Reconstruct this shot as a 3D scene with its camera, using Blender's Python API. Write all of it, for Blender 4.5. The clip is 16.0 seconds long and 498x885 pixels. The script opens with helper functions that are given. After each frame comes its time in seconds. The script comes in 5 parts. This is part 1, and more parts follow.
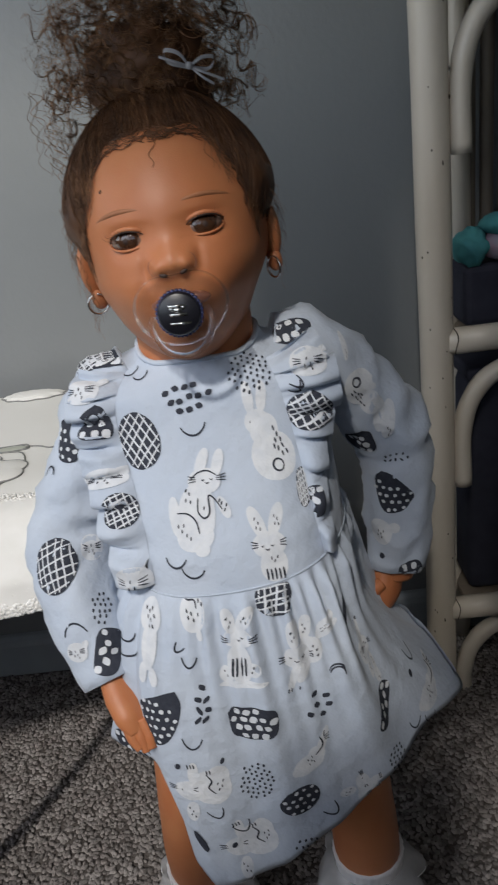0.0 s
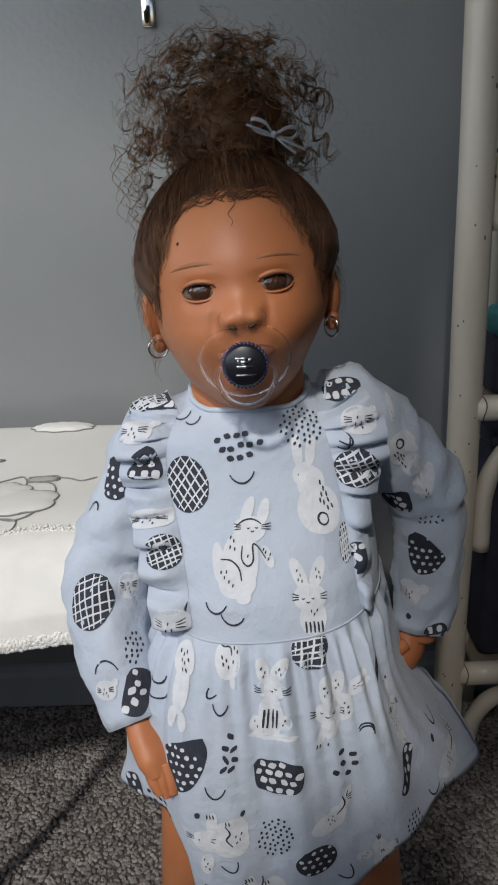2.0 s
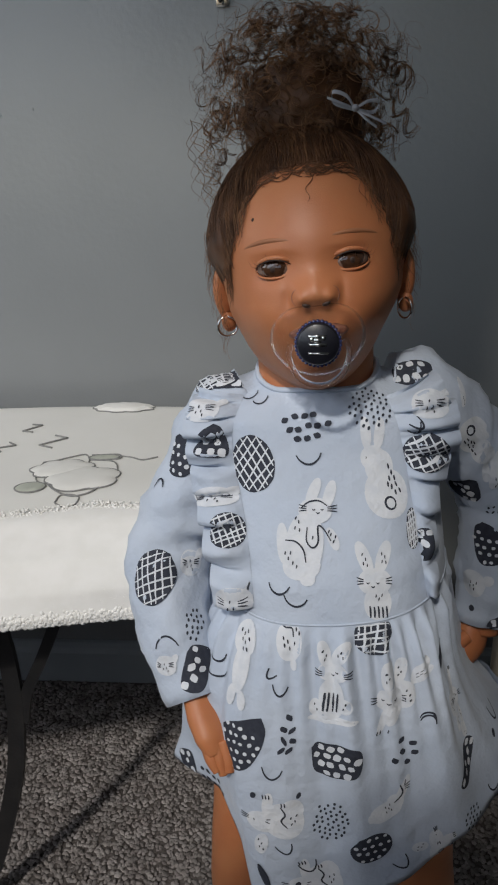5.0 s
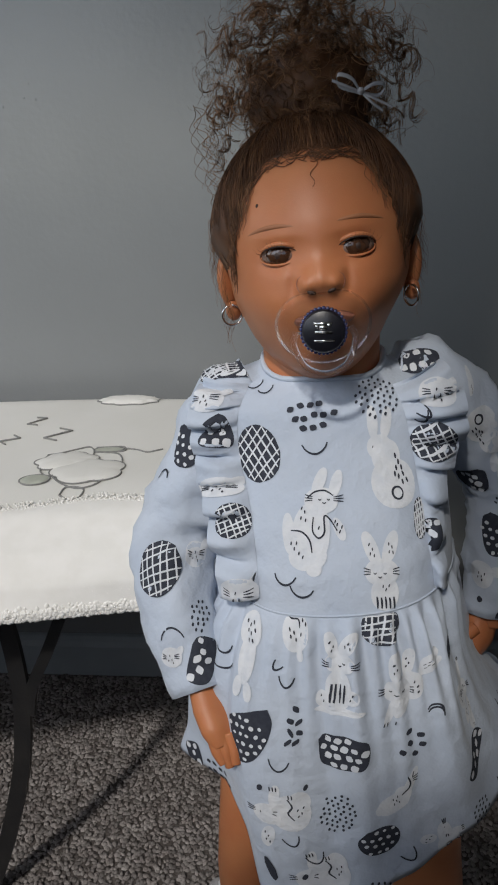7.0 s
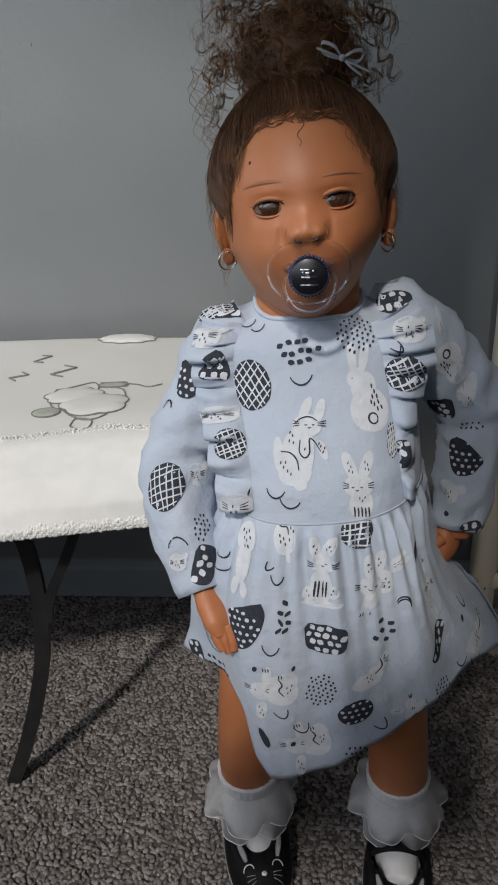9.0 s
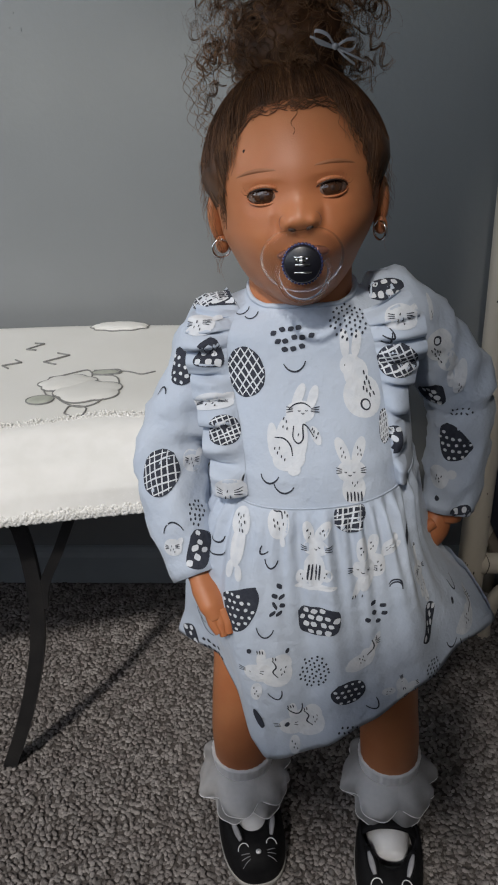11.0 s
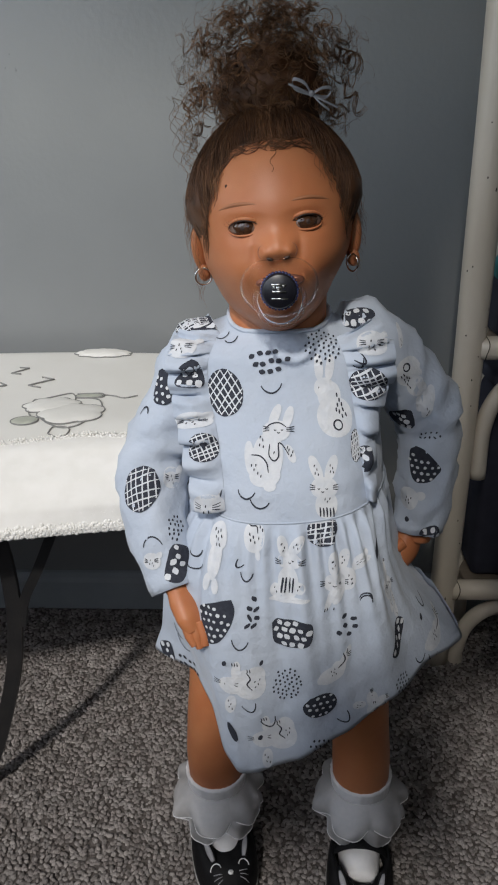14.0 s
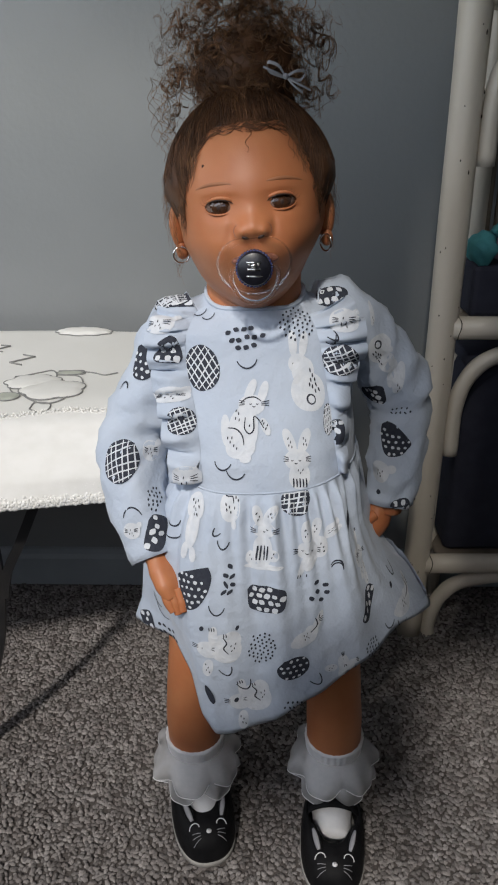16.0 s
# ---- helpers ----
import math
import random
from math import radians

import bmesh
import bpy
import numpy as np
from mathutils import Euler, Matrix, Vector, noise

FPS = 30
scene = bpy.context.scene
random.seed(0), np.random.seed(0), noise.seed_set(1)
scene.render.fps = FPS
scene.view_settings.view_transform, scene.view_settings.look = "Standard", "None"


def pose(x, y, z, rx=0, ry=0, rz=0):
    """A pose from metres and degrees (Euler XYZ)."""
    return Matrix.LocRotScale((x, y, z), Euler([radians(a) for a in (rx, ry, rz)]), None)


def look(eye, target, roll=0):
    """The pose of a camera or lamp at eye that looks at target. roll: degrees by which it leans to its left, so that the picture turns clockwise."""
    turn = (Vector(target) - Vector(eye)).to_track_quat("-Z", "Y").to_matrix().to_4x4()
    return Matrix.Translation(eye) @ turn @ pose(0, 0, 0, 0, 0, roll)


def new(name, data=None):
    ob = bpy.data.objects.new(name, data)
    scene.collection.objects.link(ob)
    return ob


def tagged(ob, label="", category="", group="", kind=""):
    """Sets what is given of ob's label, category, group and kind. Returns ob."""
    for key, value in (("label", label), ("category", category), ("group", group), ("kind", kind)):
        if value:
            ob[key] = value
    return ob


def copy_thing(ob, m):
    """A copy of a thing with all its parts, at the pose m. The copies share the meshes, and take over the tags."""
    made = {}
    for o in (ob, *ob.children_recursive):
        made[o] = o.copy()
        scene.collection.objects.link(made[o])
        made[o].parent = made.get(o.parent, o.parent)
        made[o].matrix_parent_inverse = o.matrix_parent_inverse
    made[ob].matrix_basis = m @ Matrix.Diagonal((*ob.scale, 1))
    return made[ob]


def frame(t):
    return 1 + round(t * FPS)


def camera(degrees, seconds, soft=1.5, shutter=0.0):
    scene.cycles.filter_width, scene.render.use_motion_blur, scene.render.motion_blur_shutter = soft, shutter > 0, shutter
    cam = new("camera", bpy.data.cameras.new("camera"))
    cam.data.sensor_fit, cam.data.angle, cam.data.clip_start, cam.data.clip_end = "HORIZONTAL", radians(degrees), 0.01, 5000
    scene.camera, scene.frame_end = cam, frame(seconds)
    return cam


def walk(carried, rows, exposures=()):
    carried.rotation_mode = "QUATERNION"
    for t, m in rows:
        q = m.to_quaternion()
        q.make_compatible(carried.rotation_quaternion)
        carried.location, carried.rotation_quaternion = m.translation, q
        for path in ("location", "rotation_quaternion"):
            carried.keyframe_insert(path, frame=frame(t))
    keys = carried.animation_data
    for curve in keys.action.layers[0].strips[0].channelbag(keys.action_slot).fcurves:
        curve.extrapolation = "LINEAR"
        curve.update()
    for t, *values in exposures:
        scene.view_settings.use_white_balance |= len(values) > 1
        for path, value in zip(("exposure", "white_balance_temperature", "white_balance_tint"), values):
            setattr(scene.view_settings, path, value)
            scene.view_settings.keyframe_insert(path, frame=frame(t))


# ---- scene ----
cam = camera(38.8, 16.0, soft=2.0, shutter=0.5)
PATH = [
    (0, (0.03, 0.059, 0.752), (-0.038, 1.902, -0.022), -7.6),
    (0.5, (0.005, 0.056, 0.759), (-0.078, 1.911, 0.016), -6.4),
    (1, (-0.009, 0.052, 0.766), (-0.069, 1.921, 0.059), -4.7),
    (1.5, (-0.006, 0.054, 0.766), (-0.04, 1.929, 0.072), -4.3),
    (2, (-0.006, 0.051, 0.763), (-0.052, 1.939, 0.104), -2.7),
    (2.5, (-0.006, 0.054, 0.753), (-0.103, 1.93, 0.067), -2.2),
    (3, (-0.011, 0.058, 0.751), (-0.144, 1.931, 0.061), -2.2),
    (3.5, (-0.017, 0.059, 0.75), (-0.173, 1.929, 0.058), -2.2),
    (4, (-0.016, 0.053, 0.753), (-0.171, 1.926, 0.069), -2.1),
    (4.5, (-0.019, 0.054, 0.752), (-0.186, 1.925, 0.068), -2.0),
    (5, (-0.019, 0.052, 0.755), (-0.204, 1.925, 0.077), -2.3),
    (5.2, (-0.02, 0.051, 0.755), (-0.221, 1.925, 0.084), -2.4),
    (7.5, (-0.018, 0.056, 0.749), (-0.215, 1.915, 0.038), -2.9),
    (8, (-0.013, 0.035, 0.753), (-0.184, 1.874, -0.015), -2.6),
    (8.5, (-0.017, 0.002, 0.764), (-0.202, 1.804, -0.083), -2.7),
    (9, (-0.017, -0.011, 0.769), (-0.188, 1.791, -0.08), -2.8),
    (9.2, (-0.016, -0.01, 0.767), (-0.193, 1.788, -0.089), -2.8),
    (11.3, (-0.02, -0.021, 0.771), (-0.148, 1.769, -0.11), -2.3),
    (11.5, (-0.018, -0.022, 0.771), (-0.13, 1.769, -0.111), -1.9),
    (12, (-0.018, -0.021, 0.769), (-0.112, 1.77, -0.116), -1.7),
    (12.5, (-0.015, -0.019, 0.768), (-0.134, 1.774, -0.109), -2.8),
    (13, (-0.014, -0.019, 0.766), (-0.105, 1.783, -0.098), -2.5),
    (13.2, (-0.013, -0.028, 0.768), (-0.07, 1.801, -0.04), -1.5),
    (13.5, (-0.012, -0.033, 0.768), (-0.099, 1.789, -0.052), -2.2),
    (14, (-0.017, -0.049, 0.768), (-0.101, 1.787, -0.02), -1.0),
    (14.5, (-0.016, -0.066, 0.768), (-0.113, 1.767, -0.025), -1.5),
    (15, (-0.012, -0.067, 0.766), (-0.077, 1.753, -0.06), -1.3),
    (15.5, (-0.011, -0.066, 0.766), (-0.046, 1.744, -0.084), -0.7),
    (16, (-0.011, -0.072, 0.769), (-0.045, 1.746, -0.063), -0.3),
]
walk(cam, [(t, look(eye, target, roll)) for t, eye, target, roll in PATH], [(0.0, -0.14), (2.0, -0.15), (3.5, -0.27), (5.0, -0.38), (8.5, -0.30), (12.5, -0.20), (16.0, -0.04)])

# ---- world, sun, exposure ----
SUN_WAY = Vector((0.223, 0.93, -1.0)).normalized()
world = bpy.data.worlds.new("sky")
scene.world = world
world.use_nodes = True
wn = world.node_tree.nodes
sky = wn.new("ShaderNodeTexSky")
sky.sky_type, sky.sun_disc = "NISHITA", False
sky.sun_elevation = math.asin(-SUN_WAY.z)
sky.sun_rotation = math.atan2(-SUN_WAY.x, -SUN_WAY.y)
wn["Background"].inputs["Strength"].default_value = 0.15
world.node_tree.links.new(sky.outputs["Color"], wn["Background"].inputs["Color"])
sun = new("sun", bpy.data.lights.new("sun", "SUN"))
sun.data.energy, sun.data.angle, sun.data.color = 2.45, radians(3.5), (1.0, 0.95, 0.88)
sun.matrix_basis = look((0, 0, 4), Vector((0, 0, 4)) + SUN_WAY)

# added fill lamp in the south gap; also gives the wall its sheen
south_fill = new("south_fill_lamp", bpy.data.lights.new("south_fill_lamp", "AREA"))
south_fill.data.shape, south_fill.data.size, south_fill.data.size_y = "RECTANGLE", 1.15, 0.75
south_fill.data.energy, south_fill.data.color = 5.0, (0.92, 0.96, 1.0)
south_fill.matrix_basis = look((-1.12, -0.49, 1.36), (-1.12, 1.0, 1.36))
# added fill lamp: brightens the wall and the doll from the left
west_fill = new("west_fill_lamp", bpy.data.lights.new("west_fill_lamp", "AREA"))
west_fill.data.shape, west_fill.data.size, west_fill.data.size_y = "RECTANGLE", 0.88, 1.08
west_fill.data.energy, west_fill.data.color = 9.0, (0.94, 0.97, 1.0)
west_fill.matrix_basis = look((-1.86, 0.20, 1.50), (0.0, 0.20, 1.50))


# ---- materials ----
def material(name, base, rough=0.6, metal=0.0, other=None, scale=30.0, fine=None, bump=0.0, bump_scale=200.0,
             spec=0.5, island=0.0, per_object=0.0, sss=0.0, alpha=1.0, transmission=0.0, sheen=0.0, coat=0.0, stretch=(1, 1, 1), detail=4.0):
    m = bpy.data.materials.new(name)
    m.use_nodes = True
    n, l = m.node_tree.nodes, m.node_tree.links
    b = n["Principled BSDF"]
    b.inputs["Roughness"].default_value, b.inputs["Metallic"].default_value = rough, metal
    b.inputs["Specular IOR Level"].default_value = spec
    b.inputs["Alpha"].default_value, b.inputs["Transmission Weight"].default_value = alpha, transmission
    b.inputs["Sheen Weight"].default_value, b.inputs["Coat Weight"].default_value = sheen, coat
    b.inputs["IOR"].default_value = 1.18 if transmission else 1.5
    b.inputs["Subsurface Weight"].default_value = sss
    b.inputs["Subsurface Scale"].default_value = 0.004
    coord = n.new("ShaderNodeTexCoord")
    mapping = n.new("ShaderNodeMapping")
    mapping.inputs["Scale"].default_value = stretch
    l.new(coord.outputs["Object"], mapping.inputs["Vector"])
    other = other or tuple(c * 0.8 for c in base)
    broad = n.new("ShaderNodeTexNoise")
    broad.inputs["Scale"].default_value, broad.inputs["Detail"].default_value = scale, detail
    l.new(mapping.outputs["Vector"], broad.inputs["Vector"])
    mix = n.new("ShaderNodeMix")
    mix.data_type = "RGBA"
    mix.inputs["A"].default_value, mix.inputs["B"].default_value = (*base, 1), (*other, 1)
    ramp = n.new("ShaderNodeMapRange")
    ramp.inputs["From Min"].default_value, ramp.inputs["From Max"].default_value = 0.35, 0.65
    l.new(broad.outputs["Fac"], ramp.inputs["Value"])
    l.new(ramp.outputs["Result"], mix.inputs["Factor"])
    colour = mix.outputs["Result"]
    if island or per_object:
        source = n.new("ShaderNodeNewGeometry").outputs["Random Per Island"] if island else n.new("ShaderNodeObjectInfo").outputs["Random"]
        amount = island or per_object
        grade = n.new("ShaderNodeMapRange")
        grade.inputs["To Min"].default_value, grade.inputs["To Max"].default_value = 1 - amount, 1 + amount
        l.new(source, grade.inputs["Value"])
        hsv = n.new("ShaderNodeHueSaturation")
        l.new(grade.outputs["Result"], hsv.inputs["Value"])
        l.new(colour, hsv.inputs["Color"])
        colour = hsv.outputs["Color"]
    l.new(colour, b.inputs["Base Color"])
    if bump:
        tex = n.new("ShaderNodeTexNoise")
        tex.inputs["Scale"].default_value, tex.inputs["Detail"].default_value = bump_scale, 3.0
        l.new(mapping.outputs["Vector"], tex.inputs["Vector"])
        node = n.new("ShaderNodeBump")
        node.inputs["Strength"].default_value, node.inputs["Distance"].default_value = min(1.0, bump), 0.001 * max(1.0, bump)
        l.new(tex.outputs["Fac"], node.inputs["Height"])
        l.new(node.outputs["Normal"], b.inputs["Normal"])
    return m


M_WALL = material("wall_paint", (0.234, 0.245, 0.248), 0.27, other=(0.211, 0.222, 0.226), scale=3, bump=0.32, bump_scale=130, spec=0.5)
M_ROOM = material("room_paint", (0.34, 0.34, 0.33), 0.6, other=(0.30, 0.30, 0.29), scale=3, bump=0.3, bump_scale=170)
M_CEIL = material("ceiling_paint", (0.62, 0.62, 0.60), 0.8, scale=4)
M_TRIM = material("trim_paint", (0.30, 0.33, 0.35), 0.4, other=(0.26, 0.29, 0.31), scale=12)
M_CARPET = material("carpet_backing", (0.075, 0.066, 0.062), 0.95, other=(0.11, 0.098, 0.092), scale=160, bump=2.0, bump_scale=170, spec=0.1)
M_TUFT = material("carpet_wool", (0.268, 0.250, 0.242), 0.95, other=(0.176, 0.158, 0.152), scale=45, island=0.36, spec=0.1, bump=1.5, bump_scale=1100)
M_SKIN = material("tan_vinyl", (0.48, 0.188, 0.080), 0.46, other=(0.42, 0.150, 0.062), scale=22, sss=0.08, bump=0.12, bump_scale=900, spec=0.4)
M_SCLERA = material("eye_white", (0.20, 0.125, 0.095), 0.15, scale=100)
M_LIP = material("dark_blush_vinyl", (0.27, 0.105, 0.065), 0.45)
# pale tips of the curls, with the light through them coloured in
M_CURL = material("light_brown_backlit_curls", (0.078, 0.035, 0.015), 0.5, other=(0.24, 0.117, 0.050), scale=45, island=0.45, spec=0.35)
M_LASH = material("dark_brown_lash", (0.035, 0.016, 0.010), 0.6)
M_HAIR = material("dark_brown_hair", (0.052, 0.023, 0.011), 0.5, other=(0.135, 0.060, 0.027), scale=60, island=0.4, spec=0.3)
M_EYE = material("dark_glass_eye", (0.075, 0.033, 0.016), 0.08, other=(0.040, 0.017, 0.009), scale=200, coat=1.0)
M_BROW = material("painted_brow", (0.35, 0.142, 0.064), 0.6)
M_DRESS = material("pale_blue_jersey", (0.48, 0.535, 0.62), 0.85, other=(0.44, 0.50, 0.595), scale=18, bump=2.2, bump_scale=75, sheen=0.15, spec=0.2)
M_INK = material("charcoal_print", (0.032, 0.036, 0.05), 0.85, other=(0.042, 0.047, 0.062), scale=300, spec=0.2, bump=2.2, bump_scale=75)
M_WHITE = material("white_print", (0.65, 0.67, 0.70), 0.85, other=(0.58, 0.61, 0.655), scale=120, spec=0.2, bump=2.2, bump_scale=75)
M_SATIN = material("cream_satin", (0.69, 0.685, 0.655), 0.42, other=(0.65, 0.645, 0.61), scale=9, bump=0.15, bump_scale=700, sheen=0.1)
M_FLEECE = material("cream_fleece", (0.79, 0.78, 0.75), 0.95, other=(0.75, 0.74, 0.705), scale=60, island=0.05, sheen=0.3, spec=0.1)
M_THREAD = material("grey_thread", (0.16, 0.165, 0.16), 0.6, other=(0.24, 0.24, 0.23), scale=300)
M_SAGE = material("sage_satin", (0.42, 0.44, 0.38), 0.5, scale=80)
M_IRON = material("black_iron", (0.012, 0.012, 0.013), 0.45, other=(0.02, 0.019, 0.019), scale=40, metal=0.0, bump=0.2, bump_scale=300)
M_CANE = material("cream_painted_cane", (0.58, 0.53, 0.45), 0.32, other=(0.50, 0.45, 0.37), scale=14, bump=0.25, bump_scale=120, stretch=(1, 1, 0.25))
M_CANE_DARK = material("brown_cane_panel", (0.20, 0.165, 0.13), 0.5, other=(0.13, 0.105, 0.08), scale=30, stretch=(1, 1, 0.15), bump=0.3)
M_CRACK = material("dark_seam", (0.05, 0.04, 0.03), 0.8)
# cloth of the navy box, also the shade filling the lower shelf
M_BOX = material("navy_cloth_and_shelf_shade", (0.018, 0.02, 0.035), 0.85, other=(0.026, 0.028, 0.045), scale=50, bump=0.3, bump_scale=600)
M_TEAL = material("teal_plush", (0.06, 0.26, 0.27), 0.9, other=(0.045, 0.20, 0.22), scale=60, bump=0.5, bump_scale=500)
M_PINK = material("pink_plush", (0.42, 0.22, 0.28), 0.9, other=(0.34, 0.30, 0.36), scale=55, bump=0.5, bump_scale=400)
M_SOCK = material("white_cotton", (0.78, 0.78, 0.79), 0.9, other=(0.72, 0.72, 0.74), scale=90, bump=0.3, bump_scale=900)
M_ORGANZA = material("white_organza", (0.88, 0.88, 0.89), 0.5, other=(0.82, 0.82, 0.84), scale=200, alpha=0.30)
M_SHOE = material("black_leather", (0.006, 0.006, 0.007), 0.6, other=(0.010, 0.010, 0.011), scale=90, bump=0.3, bump_scale=700, spec=0.12)
M_SOLE = material("grey_rubber", (0.34, 0.33, 0.31), 0.7, other=(0.26, 0.25, 0.24), scale=60)
M_SILVER = material("silver_leather", (0.34, 0.34, 0.36), 0.7, other=(0.28, 0.28, 0.30), scale=200)
M_STEEL = material("polished_steel", (0.75, 0.74, 0.72), 0.16, metal=1.0)
M_NAVY = material("navy_enamel", (0.006, 0.006, 0.010), 0.35, other=(0.009, 0.009, 0.014), scale=100, coat=0.2)
M_STONE = material("blue_rhinestone", (0.03, 0.035, 0.12), 0.08, spec=0.9, coat=1.0)
M_CLEAR = material("clear_plastic", (0.97, 0.96, 0.95), 0.04, transmission=1.0, other=(0.95, 0.94, 0.93), scale=100, alpha=0.40)
M_CLEAR_RING = material("thick_clear_plastic", (0.97, 0.96, 0.95), 0.04, transmission=1.0, other=(0.95, 0.94, 0.93), scale=100, alpha=0.75, coat=0.5)
M_RIBBON = material("silver_ribbon", (0.36, 0.36, 0.38), 0.35, other=(0.28, 0.28, 0.30), scale=120, alpha=0.7)

# ---- building helpers ----
BASES = {}


def thing(name, label, category, base=(0, 0, 0), group="", kind=""):
    ob = new(name)
    ob.location = base
    ob.empty_display_size = 0.02
    BASES[ob.name] = Vector(base)
    return tagged(ob, label, category, group, kind)


def mesh_of(name, bm, materials, base, smooth=True):
    bm.normal_update()
    bmesh.ops.translate(bm, verts=bm.verts, vec=-Vector(base))
    me = bpy.data.meshes.new(name)
    bm.to_mesh(me)
    bm.free()
    for m in materials if isinstance(materials, (list, tuple)) else [materials]:
        me.materials.append(m)
    if smooth:
        me.polygons.foreach_set("use_smooth", [True] * len(me.polygons))
    return me


def part(name, bm, materials, parent, label="", smooth=True, kind=""):
    """One mesh object under a thing or a part; the bmesh is in world metres."""
    base = BASES[parent.name]
    ob = new(name, mesh_of(name, bm, materials, base, smooth))
    ob.parent = parent
    BASES[ob.name] = base
    return tagged(ob, label, kind=kind)


def single(name, bm, materials, label, category, kind="", base=(0, 0, 0), smooth=False, group=""):
    ob = new(name, mesh_of(name, bm, materials, base, smooth))
    ob.location = base
    BASES[ob.name] = Vector(base)
    return tagged(ob, label, category, group, kind)


def loft(bm, rings, closed=True, caps=(False, False), mat=0):
    made = [[bm.verts.new(p) for p in ring] for ring in rings]
    n = len(made[0])
    for a, b in zip(made, made[1:]):
        for i in range(n if closed else n - 1):
            j = (i + 1) % n
            bm.faces.new((a[i], a[j], b[j], b[i])).material_index = mat
    if caps[0]:
        bm.faces.new(made[0][::-1]).material_index = mat
    if caps[1]:
        bm.faces.new(made[-1]).material_index = mat
    return made


def spline(points, count):
    """Catmull-Rom through the points, count samples."""
    p = [Vector(q) for q in points]
    p = [p[0] * 2 - p[1]] + p + [p[-1] * 2 - p[-2]]
    out = []
    for k in range(count):
        f = k / (count - 1) * (len(p) - 3)
        i = min(int(f), len(p) - 4)
        t = f - i
        a, b, c, d = p[i:i + 4]
        out.append(0.5 * (2 * b + (c - a) * t + (2 * a - 5 * b + 4 * c - d) * t * t + (3 * b - a - 3 * c + d) * t ** 3))
    return out


def frames_along(path, up=(0, 0, 1)):
    side = None
    out = []
    for i, p in enumerate(path):
        way = (path[min(i + 1, len(path) - 1)] - path[max(i - 1, 0)]).normalized()
        if side is None:
            side = way.orthogonal().normalized()
        side = (side - way * side.dot(way)).normalized()
        out.append((p, side, way.cross(side)))
    return out


def tube(bm, path, radius, sides=8, mat=0, caps=(True, True), squash=1.0):
    rings = []
    count = len(path)
    for k, (p, u, v) in enumerate(frames_along(path)):
        r = radius(k / max(1, count - 1)) if callable(radius) else radius
        rings.append([p + (u * math.cos(2 * math.pi * i / sides) + v * math.sin(2 * math.pi * i / sides) * squash) * r for i in range(sides)])
    loft(bm, rings, True, caps, mat)


def box(bm, lo, hi, bevel=0.0, mat=0):
    geom = bmesh.ops.create_cube(bm, size=1, matrix=Matrix.LocRotScale([(a + b) / 2 for a, b in zip(lo, hi)], None, [b - a for a, b in zip(lo, hi)]))
    faces = {f for v in geom["verts"] for f in v.link_faces}
    for f in faces:
        f.material_index = mat
    if bevel:
        bmesh.ops.bevel(bm, geom=list({e for f in faces for e in f.edges}), offset=bevel, segments=2, affect="EDGES", profile=0.5)


def blob(bm, centre, radii, turn=None, rows=14, cols=20, mat=0, shape=None):
    rings = []
    m = turn or Matrix.Identity(3)
    for r in range(1, rows):
        a = math.pi * r / rows
        ring = []
        for c in range(cols):
            b = 2 * math.pi * c / cols
            q = Vector((math.sin(a) * math.cos(b), math.sin(a) * math.sin(b), math.cos(a)))
            s = shape(q) if shape else 1.0
            ring.append(Vector(centre) + m @ Vector((q.x * radii[0] * s, q.y * radii[1] * s, q.z * radii[2] * s)))
        rings.append(ring)
    made = loft(bm, rings, True, (False, False), mat)
    top = bm.verts.new(Vector(centre) + m @ Vector((0, 0, radii[2])))
    low = bm.verts.new(Vector(centre) - m @ Vector((0, 0, radii[2])))
    for i in range(cols):
        j = (i + 1) % cols
        bm.faces.new((top, made[0][i], made[0][j])).material_index = mat
        bm.faces.new((low, made[-1][j], made[-1][i])).material_index = mat


def bell(x, s):
    return math.exp(-0.5 * (x / s) ** 2)


# ---- the room ----
WALL_Y, BACK_Y, LEFT_X, RIGHT_X, TOP = 1.0, -0.50, -1.85, 1.5, 2.7
# gaps of an added unseen wall shape the sun; lower towards the east
MASK_X, SUN_GAPS = (-1.75, 0.16), ((-1.75, -0.38, 0.78, 2.60), (-0.38, -0.235, 1.28, 1.95), (-0.235, -0.165, 1.36, 1.95), (-0.165, -0.12, 1.36, 1.60), (-0.12, -0.07, 1.50, 2.35), (-0.07, 0.16, 0.85, 1.48))

bm = bmesh.new()
box(bm, (LEFT_X - 0.1, BACK_Y - 0.1, -0.1), (RIGHT_X + 0.1, WALL_Y + 0.1, 0.0))
single("floor", bm, M_CARPET, "grey flecked loop-pile carpet over the whole floor", "carpet", "structure")

bm = bmesh.new()
box(bm, (LEFT_X, WALL_Y, 0), (RIGHT_X, WALL_Y + 0.1, TOP))
wall = single("wall_north", bm, M_WALL, "blue-grey painted wall with light orange-peel texture", "wall", "structure")
# unseen west wall; its opening is added for the west fill
bm = bmesh.new()
for y0, y1, z0, z1 in ((BACK_Y - 0.1, -0.25, 0, TOP), (0.65, WALL_Y + 0.1, 0, TOP), (-0.25, 0.65, 0, 0.95), (-0.25, 0.65, 2.05, TOP)):
    box(bm, (LEFT_X - 0.1, y0, z0), (LEFT_X, y1, z1))
single("wall_west", bm, M_ROOM, "plain grey painted side wall, unseen, with an added opening for a fill lamp", "wall", "structure")
bm = bmesh.new()
box(bm, (RIGHT_X, BACK_Y - 0.1, 0), (RIGHT_X + 0.1, WALL_Y + 0.1, TOP))
